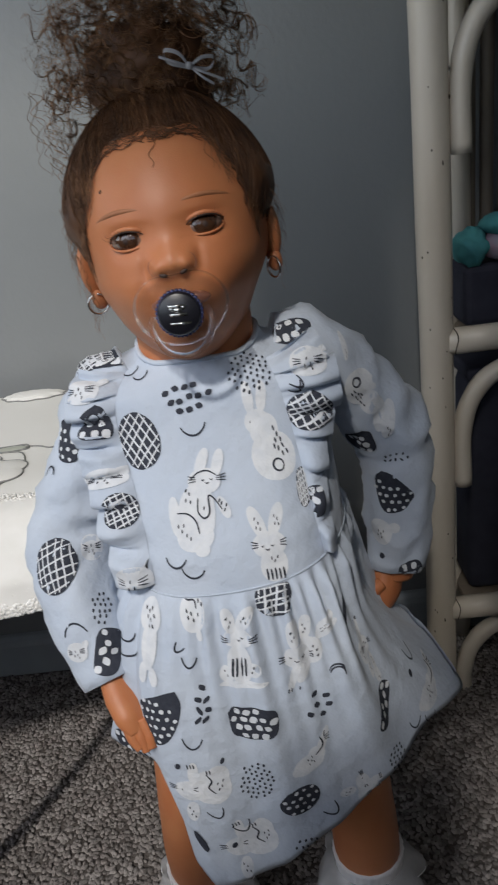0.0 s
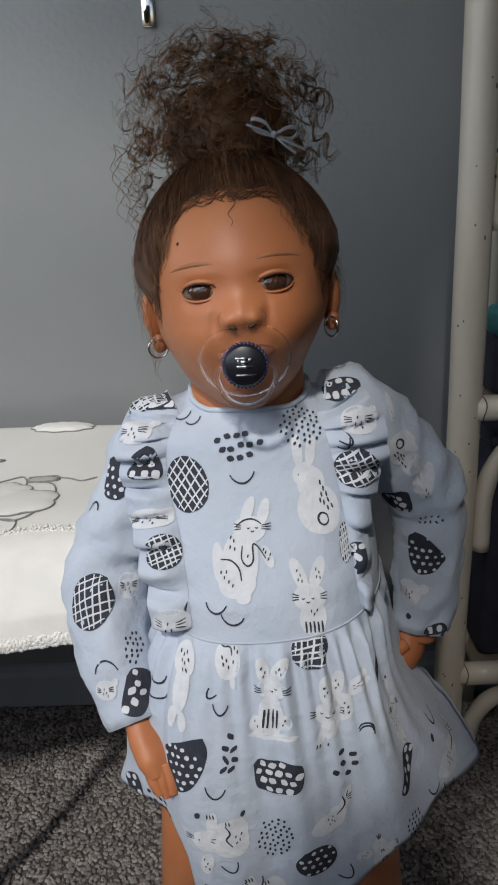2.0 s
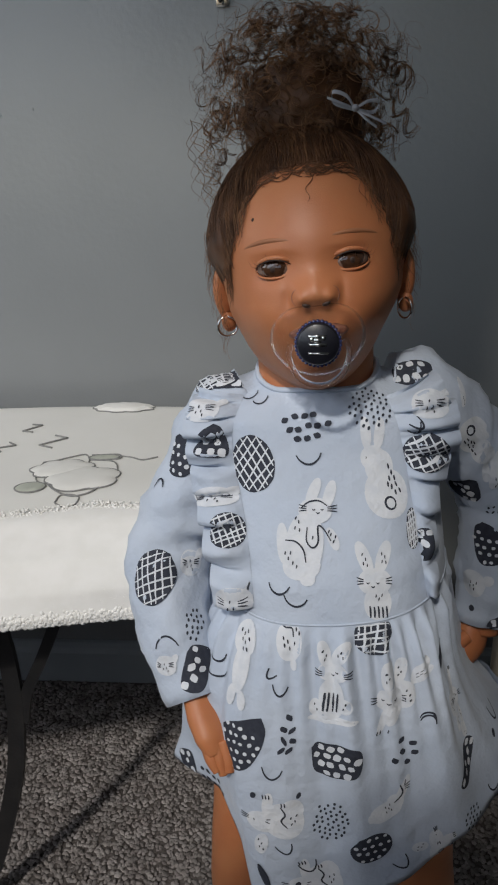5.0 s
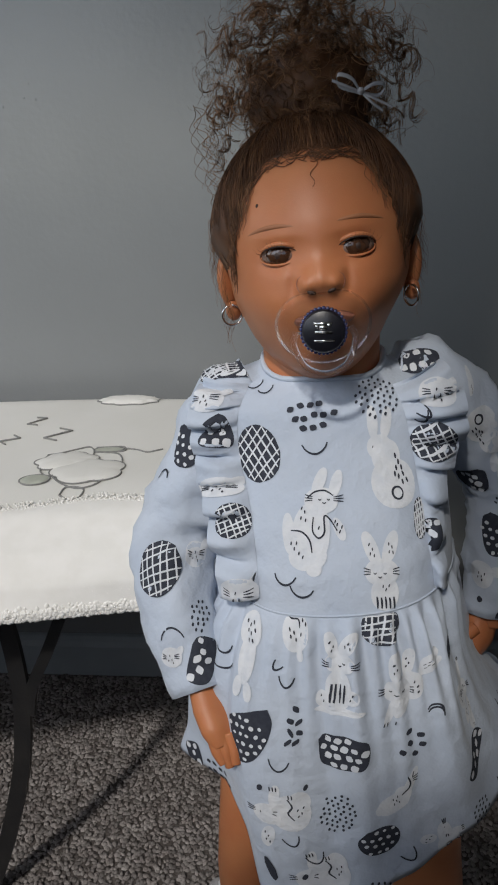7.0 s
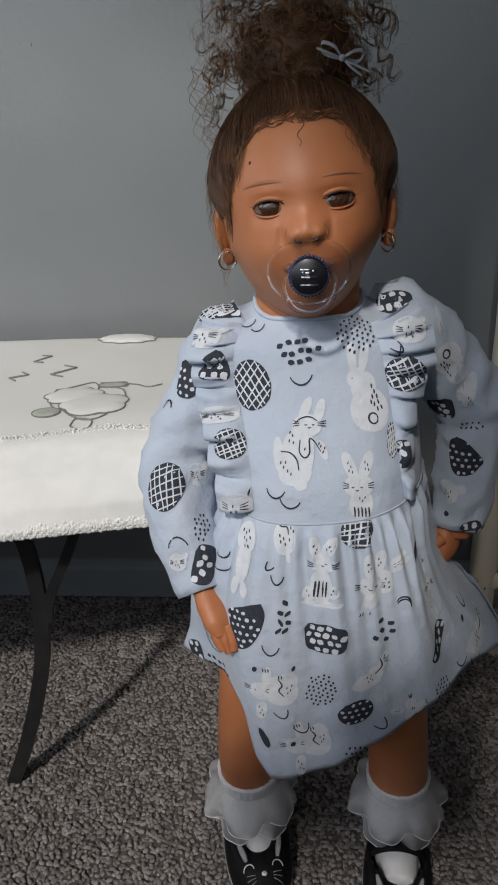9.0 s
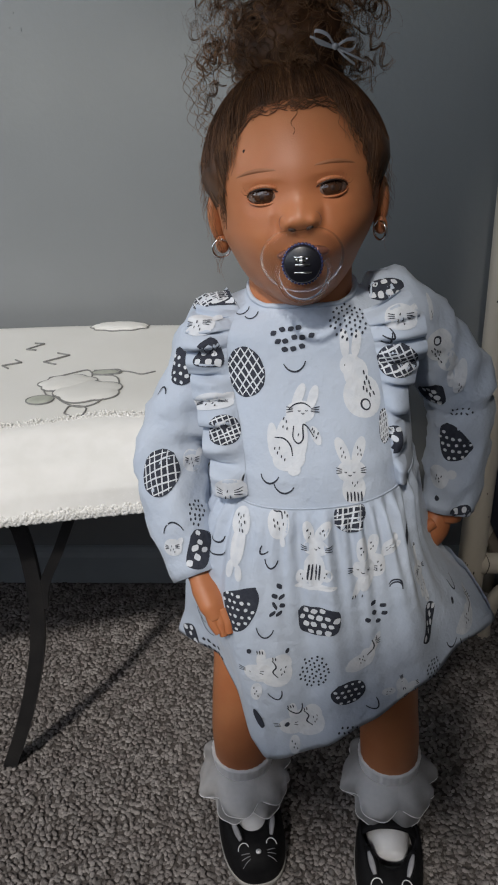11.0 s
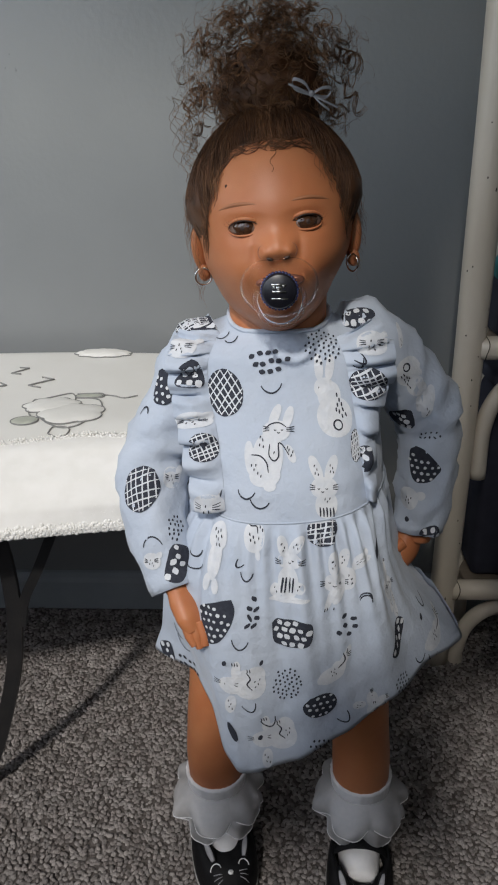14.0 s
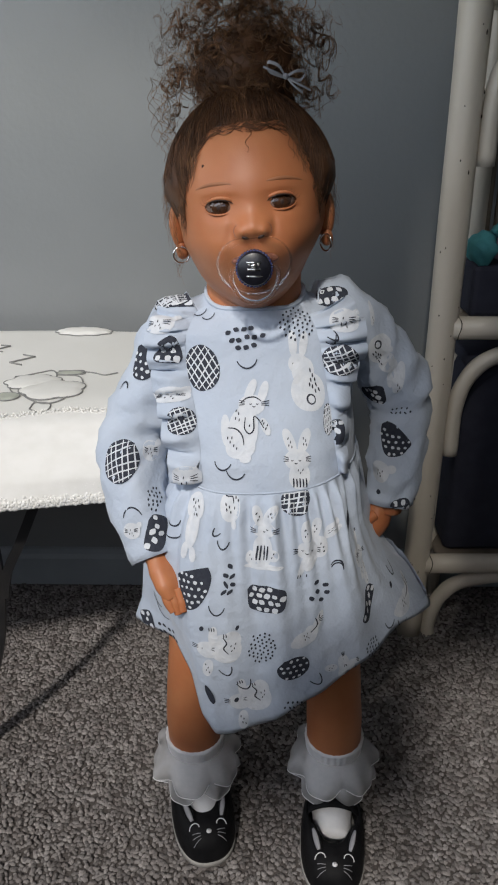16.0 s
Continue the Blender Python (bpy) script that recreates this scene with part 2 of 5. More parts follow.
single("wall_east", bm, M_ROOM, "plain grey painted side wall of the room", "wall", "structure")
bm = bmesh.new()
box(bm, (LEFT_X, BACK_Y - 0.1, 0), (MASK_X[0], BACK_Y, TOP))
box(bm, (MASK_X[1], BACK_Y - 0.1, 0), (RIGHT_X, BACK_Y, TOP))
for x0, x1, low, high in SUN_GAPS:
    if low > 1.2:
        # an added low gap below the main one, for sun on the floor
        box(bm, (x0, BACK_Y - 0.1, 0), (x1, BACK_Y, 0.85))
        box(bm, (x0, BACK_Y - 0.1, 1.19), (x1, BACK_Y, low))
    else:
        box(bm, (x0, BACK_Y - 0.1, 0), (x1, BACK_Y, low))
    box(bm, (x0, BACK_Y - 0.1, high), (x1, BACK_Y, TOP))
single("sun_mask_south", bm, M_ROOM, "unseen grey wall added to mask the sun with stepped gaps", "wall", "structure")
bm = bmesh.new()
box(bm, (LEFT_X - 0.1, BACK_Y - 0.1, TOP), (RIGHT_X + 0.1, WALL_Y + 0.1, TOP + 0.1))
single("ceiling", bm, M_CEIL, "plain white painted ceiling", "ceiling", "structure")

bm = bmesh.new()
profile = [(0.0, 0.0), (-0.014, 0.0), (-0.014, 0.055), (-0.011, 0.064), (-0.005, 0.070), (0.0, 0.072)]
loft(bm, [[Vector((x, WALL_Y - 0.0005 + a, b)) for a, b in profile] for x in (LEFT_X, RIGHT_X)], True, (True, True))
single("baseboard", bm, M_TRIM, "pale blue-grey painted baseboard along the wall", "baseboard", "structure")

drips = random.Random(8)
for k in range(16):
    bm = bmesh.new()
    blob(bm, (drips.uniform(-0.50, -0.36), WALL_Y - 0.0002, drips.uniform(0.76, 0.96)), (drips.uniform(0.0007, 0.002), 0.0008, drips.uniform(0.001, 0.0026)), None, 6, 8)
    part("paint_drip", bm, M_WALL, wall)


# ---- bench with blanket ----
BENCH_R, BENCH_L, TOP_Z = -0.115, -1.05, 0.484


def bench_profile(x, s):
    """Section of the blanket across the bench, from the back edge (s=0) over the top to the hanging front hem (s=1)."""
    pts = [(0.955, 0.44), (0.955, 0.475), (0.935, 0.486), (0.85, 0.486), (0.75, 0.483), (0.67, 0.481), (0.615, 0.473), (0.578, 0.455), (0.560, 0.434), (0.554, 0.414)]
    f = s * (len(pts) - 1)
    i = min(int(f), len(pts) - 2)
    t = f - i
    y, z = (pts[i][k] * (1 - t) + pts[i + 1][k] * t for k in (0, 1))
    front = max(0.0, (s - 0.55) / 0.45)
    slant = (x + 0.2) * 0.28
    y += front * slant
    wave = 0.004 * math.sin(9 * x + 5 * y) + 0.003 * noise.noise(Vector((x * 8, y * 8, 3)))
    z += wave * (0.5 if s > 0.1 else 0) - 0.012 * front ** 2 * math.sin(6 * x + 1)
    return y, z


bench = thing("bench", "low padded bench on curved black iron strip legs", "bench", (-0.58, 0.75, 0.0))
bm = bmesh.new()
box(bm, (BENCH_L + 0.03, 0.60, 0.425), (BENCH_R - 0.05, 0.935, 0.470), 0.012)
part("seat", bm, M_IRON, bench, "black padded seat under the blanket")


def iron_strip(points, width, thick):
    """A flat bent iron strip that is wide in the x-z plane."""
    bm = bmesh.new()
    path = spline(points, 26)
    rings = []
    for k, p in enumerate(path):
        way = (path[min(k + 1, 25)] - path[max(k - 1, 0)]).normalized()
        side = way.cross(Vector((0, 1, 0))).normalized()
        w, d = side * width / 2, Vector((0, thick / 2, 0))
        rings.append([p + w + d, p - w + d, p - w - d, p + w - d])
    loft(bm, rings, True, (True, True))
    return bm


for y, back in ((0.60, 0.0), (0.885, 0.24)):
    part("leg", iron_strip([(x - back, y, z) for x, z in ((-0.335, 0.44), (-0.318, 0.365), (-0.315, 0.30), (-0.319, 0.253), (-0.3315, 0.186), (-0.364, 0.086), (-0.400, 0.0))], 0.017, 0.006), M_IRON, bench, smooth=False)
    part("leg", iron_strip([(x - back, y, z) for x, z in ((-0.238, 0.43), (-0.260, 0.383), (-0.2805, 0.339), (-0.302, 0.297), (-0.3105, 0.262))], 0.011, 0.0055), M_IRON, bench, smooth=False)
    part("leg", iron_strip([(-0.96, y, 0.44), (-0.95, y, 0.34), (-0.945, y, 0.2), (-0.97, y, 0.08), (-1.0, y, 0.0)], 0.024, 0.006), M_IRON, bench, smooth=False)
bm = bmesh.new()
tube(bm, [Vector((-0.318, 0.60, 0.36)), Vector((-0.556, 0.885, 0.36))], 0.006, 8)
part("stretcher", bm, M_IRON, bench)

blanket = thing("baby_blanket", "cream satin blanket with fleece border draped over the bench", "blanket", (-0.58, 0.75, 0.47))
bm = bmesh.new()
XS = [BENCH_L + (BENCH_R - BENCH_L) * i / 110 for i in range(111)]


def blanket_point(x, s, lift=0.0):
    y, z = bench_profile(x, s)
    end = max(0.0, (x - (BENCH_R - 0.035)) / 0.035)
    return Vector((x - 0.008 * end ** 2, y, z - 0.035 * end ** 2 + lift))


outer = [[blanket_point(x, k / 60) for x in XS] for k in range(61)]
inner = [[p + Vector((0, 0.004 if k > 40 else 0, -0.005)) for p in row] for k, row in enumerate(outer)]
loft(bm, outer, False)
loft(bm, inner[::-1], False)
for a, b in ((outer[-1], inner[-1]), (inner[0], outer[0])):
    loft(bm, [a, b], False)
part("satin_top", bm, M_SATIN, blanket)


def border_edge(x):
    """Where the fleece border begins on the section, wavy like clouds."""
    return 0.600 + 0.020 * abs(math.sin(x * 16 + 0.5)) - (x + 0.25) * 0.12


bm = bmesh.new()
rows = []
for k in range(27):
    rows.append([blanket_point(x, border_edge(x) + (1.004 - border_edge(x)) * k / 26) + Vector((0, -0.0035 * min(1, k / 2), 0.004 * min(1, k / 2))) for x in XS])
loft(bm, rows, False)
fleece = part("fleece_border", bm, M_FLEECE, blanket, "thick cream sherpa fleece border")

# fleece pile: many little curled knots
rng = random.Random(5)
bm = bmesh.new()
verts, faces = [], []
ico = bmesh.new()
bmesh.ops.create_icosphere(ico, subdivisions=1, radius=1.0)
ICO_V, ICO_F = [v.co.copy() for v in ico.verts], [[v.index for v in f.verts] for f in ico.faces]
ico.free()
for i in range(17000):
    x = BENCH_R - 0.004 - (rng.random() ** 1.25) * 0.42
    e = border_edge(x)
    s = e + (1.012 - e) * rng.random() if i % 5 else 0.985 + 0.025 * rng.random()
    p = blanket_point(x, min(s, 1.0)) + Vector((0, -0.0027, 0.0027 if s < 0.97 else 0.003 - 0.006 * rng.random()))
    r = 0.0009 + 0.0008 * rng.random() if s < 0.97 else 0.0018 + 0.0016 * rng.random()
    k = len(verts)
    spin = Euler((rng.random() * 6, rng.random() * 6, rng.random() * 6)).to_matrix()
    verts += [p + spin @ Vector((v.x * r, v.y * r * 0.75, v.z * r * 0.8)) for v in ICO_V]
    faces += [[a + k for a in f] for f in ICO_F]
me = bpy.data.meshes.new("fleece_pile")
me.from_pydata([v - BASES[blanket.name] for v in verts], [], faces)
me.materials.append(M_FLEECE)
me.polygons.foreach_set("use_smooth", [True] * len(me.polygons))
ob = new("fleece_pile", me)
ob.parent = blanket
tagged(ob, kind="stuff")


def on_top(x, y, lift=0.001):
    """A place on the satin top."""
    lo, hi = 0.15, 0.9
    for _ in range(24):
        mid = (lo + hi) / 2
        if blanket_point(x, mid).y > y:
            lo = mid
        else:
            hi = mid
    return blanket_point(x, lo, lift)


def stitched(points, radius=0.0009, closed=False, count=60):
    pts = [Vector((a, b, 0)) for a, b in points]
    if closed:
        pts.append(pts[0])
    bm = bmesh.new()
    tube(bm, [on_top(q.x, q.y, 0.0008) for q in spline(pts, count)], radius, 5)
    return bm


def puffed(name, cx, cy, rx, ry, mat, height=0.005, lobes=7):
    bm = bmesh.new()
    rings = []
    for k in range(7):
        f = 1 - k / 6.5
        rings.append([on_top(cx + rx * f * math.cos(a) * (1 + 0.17 * abs(math.sin(lobes * a / 2))), cy + ry * f * math.sin(a) * (1 + 0.17 * abs(math.sin(lobes * a / 2))), 0.0008 + height * math.sqrt(1 - f * f)) for a in [2 * math.pi * i / 48 for i in range(48)]])
    loft(bm, rings, True, (False, True))
    part(name, bm, mat, blanket)
    part("outline_stitching", stitched([(cx + rx * math.cos(a) * (1 + 0.17 * abs(math.sin(lobes * a / 2))), cy + ry * math.sin(a) * (1 + 0.17 * abs(math.sin(lobes * a / 2)))) for a in [2 * math.pi * i / 40 for i in range(40)]], closed=True, count=120), M_THREAD, blanket, "grey outline stitching")


puffed("cloud_applique", -0.283, 0.721, 0.030, 0.021, M_SATIN, 0.004, 7)
puffed("cloud_applique", -0.253, 0.696, 0.034, 0.026, M_SATIN, 0.004, 5)
puffed("cloud_applique", -0.268, 0.925, 0.036, 0.016, M_SATIN, 0.006, 9)
puffed("cloud_applique", -0.47, 0.69, 0.055, 0.030, M_SATIN, 0.004, 8)
puffed("leaf_applique", -0.3, 0.676, 0.014, 0.010, M_SAGE, 0.002, 1)
puffed("band_applique", -0.245, 0.751, 0.015, 0.006, M_SAGE, 0.0015, 1)
for pts in ([(-0.31, 0.74), (-0.298, 0.744), (-0.283, 0.754), (-0.27, 0.76), (-0.261, 0.745), (-0.259, 0.719), (-0.265, 0.703), (-0.277, 0.698), (-0.284, 0.687), (-0.293, 0.685), (-0.303, 0.697), (-0.307, 0.716), (-0.31, 0.74)],
            [(-0.261, 0.745), (-0.234, 0.74), (-0.223, 0.718), (-0.223, 0.695), (-0.229, 0.677), (-0.238, 0.663), (-0.253, 0.658), (-0.271, 0.667), (-0.285, 0.682)],
            [(-0.276, 0.706), (-0.278, 0.717), (-0.272, 0.717), (-0.268, 0.707)],
            [(-0.253, 0.667), (-0.24, 0.672), (-0.234, 0.684)],
            [(-0.249, 0.684), (-0.239, 0.686)],
            [(-0.243, 0.709), (-0.241, 0.72)],
            [(-0.234, 0.703), (-0.228, 0.706)],
            [(-0.306, 0.736), (-0.296, 0.724), (-0.294, 0.736)],
            [(-0.301, 0.708), (-0.298, 0.716)],
            [(-0.23, 0.755), (-0.215, 0.75), (-0.202, 0.743), (-0.187, 0.751)],
            [(-0.266, 0.646), (-0.263, 0.66), (-0.245, 0.656), (-0.248, 0.636), (-0.265, 0.645)],
            [(-0.262, 0.758), (-0.247, 0.759), (-0.232, 0.759), (-0.228, 0.748), (-0.244, 0.745), (-0.258, 0.745)],
            *[[(cx + 0.011 * (1 - f * 0.7) * math.cos(p + 5.5 * f), cy + 0.008 * (1 - f * 0.7) * math.sin(p + 5.5 * f)) for f in (0, 0.2, 0.4, 0.6, 0.8, 1)] for cx, cy, p in ((-0.275, 0.926, 0.5), (-0.258, 0.924, 3.0))]):
    part("curl_stitching", stitched(pts), M_THREAD, blanket, "grey curl stitching")
# the three quilted letters Z
for x, y, s, turn in ((-0.362, 0.845, 0.015, 0.2), (-0.320, 0.800, 0.020, 0.35), (-0.372, 0.785, 0.014, 0.6)):
    c, q = math.cos(turn), math.sin(turn)
    letter = [(-0.6, 0.8), (0.6, 0.8), (-0.6, -0.8), (0.6, -0.8)]
    pts = [(x + s * (a * c + b * q) * 0.8, y + s * (b * c - a * q)) for a, b in letter]
    bm = bmesh.new()
    for a, b in zip(pts, pts[1:]):
        path = [Vector((a[0] + (b[0] - a[0]) * k / 5, a[1] + (b[1] - a[1]) * k / 5, 0)) for k in range(6)]
        tube(bm, [on_top(v.x, v.y, 0.001) for v in path], 0.0011, 5)
    part("letter_z", bm, M_THREAD, blanket, "embroidered grey letter Z")

# ---- cane shelf ----
shelf = thing("cane_shelf", "cream painted cane shelf unit with bent corner braces", "shelf", (0.5, 0.95, 0.0))
POST_X, POST_Y = 0.232, 0.862


def cane(points, radius, count=24, sides=14):
    bm = bmesh.new()
    tube(bm, spline(points, count), lambda f: radius * (1 + 0.02 * math.sin(11 * f * 3)), sides)
    return bm


for x, y in ((POST_X, POST_Y), (0.78, POST_Y), (POST_X + 0.06, 0.972), (0.78, 0.972)):
    r = 0.0195 if y < 0.9 else 0.013
    part("post", cane([(x, y, 0.0), (x + 0.001, y, 0.5), (x - 0.002, y, 1.0), (x, y, 1.5)], r, 30, 20), M_CANE, shelf)
for z in (0.137, 0.513, 0.90, 1.28):
    part("rail", cane([(POST_X + 0.012, POST_Y - 0.004, z), (0.5, POST_Y - 0.004, z), (0.77, POST_Y - 0.004, z)], 0.0155, 12), M_CANE, shelf)
    part("rail", cane([(POST_X + 0.07, 0.972, z), (0.5, 0.972, z), (0.77, 0.972, z)], 0.011, 12), M_CANE, shelf)
    part("rail", cane([(POST_X + 0.006, POST_Y + 0.01, z), (POST_X + 0.055, 0.962, z)], 0.010, 4), M_CANE, shelf)
    bm = bmesh.new()
    box(bm, (POST_X + 0.035, POST_Y + 0.012, z - 0.006), (0.765, 0.960, z + 0.006), 0.002)
    part("shelf_board", bm, M_CANE_DARK, shelf)
    bm = bmesh.new()
    loft(bm, [[Vector((POST_X + 0.0200 + 0.0007 * k + 0.0015 * math.sin(3 * a), POST_Y - 0.004 + 0.0161 * math.cos(a), z + 0.0161 * math.sin(a))) for a in [2 * math.pi * i / 20 for i in range(20)]] for k in (-1, 0, 1)])
    part("joint_seam", bm, M_CRACK, shelf, "cracked dark joint")
for z in (0.085, 0.455, 0.845):
    part("bent_brace", cane([(POST_X + 0.030, POST_Y - 0.002, z - 0.13 if z > 0.2 else 0.0), (POST_X + 0.030, POST_Y - 0.002, z - 0.06), (POST_X + 0.040, POST_Y - 0.002, z - 0.018), (POST_X + 0.065, POST_Y - 0.002, z + 0.012),
                            (POST_X + 0.11, POST_Y - 0.002, z + 0.026), (0.4, POST_Y - 0.002, z + 0.030), (0.6, POST_Y - 0.002, z + 0.030)], 0.0115, 40), M_CANE, shelf)
chips = random.Random(4)
bm = bmesh.new()
for k in range(26):
    a, z = chips.uniform(-2.6, -0.4), chips.uniform(0.05, 0.95)
    blob(bm, (POST_X + 0.0194 * math.cos(a), POST_Y + 0.0194 * math.sin(a), z), (0.0009, 0.0009, chips.uniform(0.0006, 0.003)), None, 5, 6)
part("paint_chips", bm, M_CRACK, shelf, "small dark chips in the paint", kind="stuff")
for k in range(4):
    x = POST_X + 0.075 + 0.022 * k
    bm = cane([(x, 0.984, 0.52), (x, 0.984, 0.8), (x, 0.984, 1.28)], 0.0085, 6, 8)
    part("back_cane", bm, M_CANE_DARK, shelf)

bm = bmesh.new()
box(bm, (POST_X + 0.04, POST_Y + 0.018, 0.5195), (0.60, 0.955, 0.592), 0.008)
single("storage_box", bm, M_BOX, "dark navy cloth storage box on the cane shelf", "box", smooth=False)
# added dark block that stands for the deep shade in the lower shelf
storage_bin = thing("storage_bin", "dark box added to the lower shelf in place of its deep shade", "bin", (0.5, 0.92, 0.1435))
bm = bmesh.new()
box(bm, (POST_X + 0.045, POST_Y + 0.020, 0.1435), (0.72, 0.955, 0.450), 0.012)
part("body", bm, M_BOX, storage_bin)
bm = bmesh.new()
box(bm, (POST_X + 0.042, POST_Y + 0.017, 0.452), (0.723, 0.958, 0.470), 0.005)
part("rim", bm, M_BOX, storage_bin)
bundle = thing("plush_bundle", "teal and pink plush bundle lying on the navy box", "plush toy", (0.30, 0.90, 0.592))
bm = bmesh.new()
blob(bm, (0.283, 0.895, 0.613), (0.020, 0.027, 0.021), shape=lambda q: 1 + 0.3 * noise.noise(q * 1.8) + 0.1 * noise.noise(q * 5))
part("teal_roll", bm, M_TEAL, bundle)
bm = bmesh.new()
blob(bm, (0.328, 0.893, 0.614), (0.036, 0.030, 0.022), shape=lambda q: 1 + 0.14 * noise.noise(q * 4))
part("pink_roll", bm, M_PINK, bundle, "mottled pink plush")
bm = bmesh.new()
blob(bm, (0.318, 0.882, 0.636), (0.030, 0.022, 0.013), shape=lambda q: 1 + 0.15 * noise.noise(q * 3.5))
part("teal_cap", bm, M_TEAL, bundle)

# ---- small hook on the wall ----
hook = thing("wall_hook", "small dark metal hook screwed to the wall", "hook", (-0.123, 0.995, 0.965))
bm = bmesh.new()
box(bm, (-0.131, 0.9955, 0.955), (-0.115, 0.9995, 0.995), 0.0015)
part("back_plate", bm, M_STEEL, hook)
bm = bmesh.new()
tube(bm, spline([(-0.123, 0.996, 0.975), (-0.123, 0.984, 0.968), (-0.123, 0.976, 0.957), (-0.123, 0.970, 0.966)], 16), 0.0026, 8)
part("prong", bm, M_IRON, hook)

# ---- the doll ----
HEAD = Matrix.Translation((-0.020, 0.580, 0.697)) @ Euler((radians(-2), radians(-5), radians(1))).to_matrix().to_4x4()
HA, HB = 0.0705, 0.082


def face_point(lon, lat):
    """The head's surface in its own frame: x to its left, -y to the front, z up."""
    cz = 0.090 if lat > 0 else 0.088
    x, y, z = HA * math.cos(lat) * math.sin(lon), -HB * math.cos(lat) * math.cos(lon), cz * math.sin(lat)
    if z < 0:
        t = -z / 0.078
        x *= 1 - 0.06 * t ** 2 + 0.03 * math.sin(math.pi * t)
    g = max(0.0, min(1.0, (0.030 - z) / 0.045))
    x *= 1 - 0.105 * g * g * (3 - 2 * g)
    h = max(0.0, min(1.0, (-0.012 - z) / 0.035))
    x = x * (1 - 0.085 * h * h * (3 - 2 * h)) - 0.0035 * h
    front = max(0.0, min(1.0, (-y - 0.015) / 0.03))
    d = 0.0017 * bell(x, 0.009) * bell(z - 0.008, 0.014)
    d += 0.0078 * bell(x, 0.0066) * bell(z + 0.0085, 0.0078 if z > -0.0085 else 0.0058)
    d += 0.0046 * (bell(x - 0.0098, 0.0034) + bell(x + 0.0098, 0.0034)) * bell(z + 0.0100, 0.0050 if z > -0.0100 else 0.0036)
    d -= 0.0016 * (bell(x - 0.0172, 0.0020) + bell(x + 0.0172, 0.0020)) * bell(z + 0.0090, 0.0055)
    d -= 0.0012 * bell(x, 0.0035) * bell(z + 0.0215, 0.0045)
    for side in (-1, 1):
        u = x - side * 0.0228
        d += -0.0034 * bell(u, 0.0135) * bell(z - 0.0085, 0.0085)
        d += 0.0010 * bell(u, 0.010) * bell(z - 0.0195 + 6 * u * u, 0.0030)
        d -= 0.0004 * bell(u, 0.009) * bell(z - 0.0168 + 7 * u * u, 0.0014)
        d += 0.0008 * bell(u, 0.011) * bell(z + 0.0030 - 6 * u * u, 0.0036)
        d += 0.0010 * bell(u, 0.013) * bell(z - 0.026, 0.007)
        d += 0.0085 * bell(x - side * 0.034, 0.015) * bell(z + 0.024, 0.018)
        d -= 0.0005 * bell(x - side * (0.0215 - 0.30 * (z + 0.018)), 0.0020) * bell(z + 0.022, 0.0070)
    d += 0.0055 * bell(x, 0.018) * bell(z + 0.034, 0.013)
    d += 0.0170 * bell(x, 0.022) * bell(z + 0.066, 0.015)
    y -= d * front
    return Vector((x, y, z))


def on_face(x, z, lift=0.0):
    """The place on the face straight in front of a point of the head's middle plane."""
    lon, lat = math.asin(max(-0.95, min(0.95, x / HA))), math.asin(max(-0.95, min(0.95, z / 0.089)))
    for _ in range(8):
        q = face_point(lon, lat)
        lon += (x - q.x) / HA
        lat += (z - q.z) / 0.089
    return HEAD @ (face_point(lon, lat) + Vector((0, -lift, 0)))


def on_scalp(q):
    """Over zero where hair covers the head."""
    if q.y > 0.014:
        return q.z - 0.002 + 0.05 * min(1.0, (q.y - 0.014) / 0.04)
    line = 0.0655 - 0.090 * (abs(q.x - 0.001) / 0.0630) ** 4 - 0.25 * max(0.0, q.y + 0.03)
    end = 0.010 - 0.6 * max(0.0, abs(q.x) - 0.048) + 0.006 * noise.noise(Vector((q.x * 160, q.y * 160, 2.0)))
    return min(q.z - end, q.z - line - 0.004 * noise.noise(Vector((q.x * 70, 0.3, q.z * 40))))


doll_bm = bmesh.new()
LON = [math.pi * math.copysign(abs(s) ** 1.45, s) for s in [-1 + 2 * i / 240 for i in range(240)]]
LAT = [-math.pi / 2 + math.pi * k / 224 for k in range(1, 224)]
loft(doll_bm, [[HEAD @ face_point(a, b) for a in LON] for b in LAT], True, (True, True), 0)
# hair cap
rings = []
for b in LAT[60::2]:
    ring = []
    for a in LON[::2]:
        q = face_point(a, b)
        h = on_scalp(q)
        grow = 0.995 + (0.054 + 0.060 * max(0.0, q.x / 0.07) * bell(q.z - 0.035, 0.032) + 0.035 * max(0.0, -q.x / 0.07) * bell(q.z - 0.02, 0.035)) * min(1.0, h / 0.022) + 0.012 * noise.noise(q * 90) * min(1.0, h / 0.02) if h > 0 else 0.90
        ring.append(HEAD @ (q * grow))
    rings.append(ring)
loft(doll_bm, rings, True, (False, True), 1)
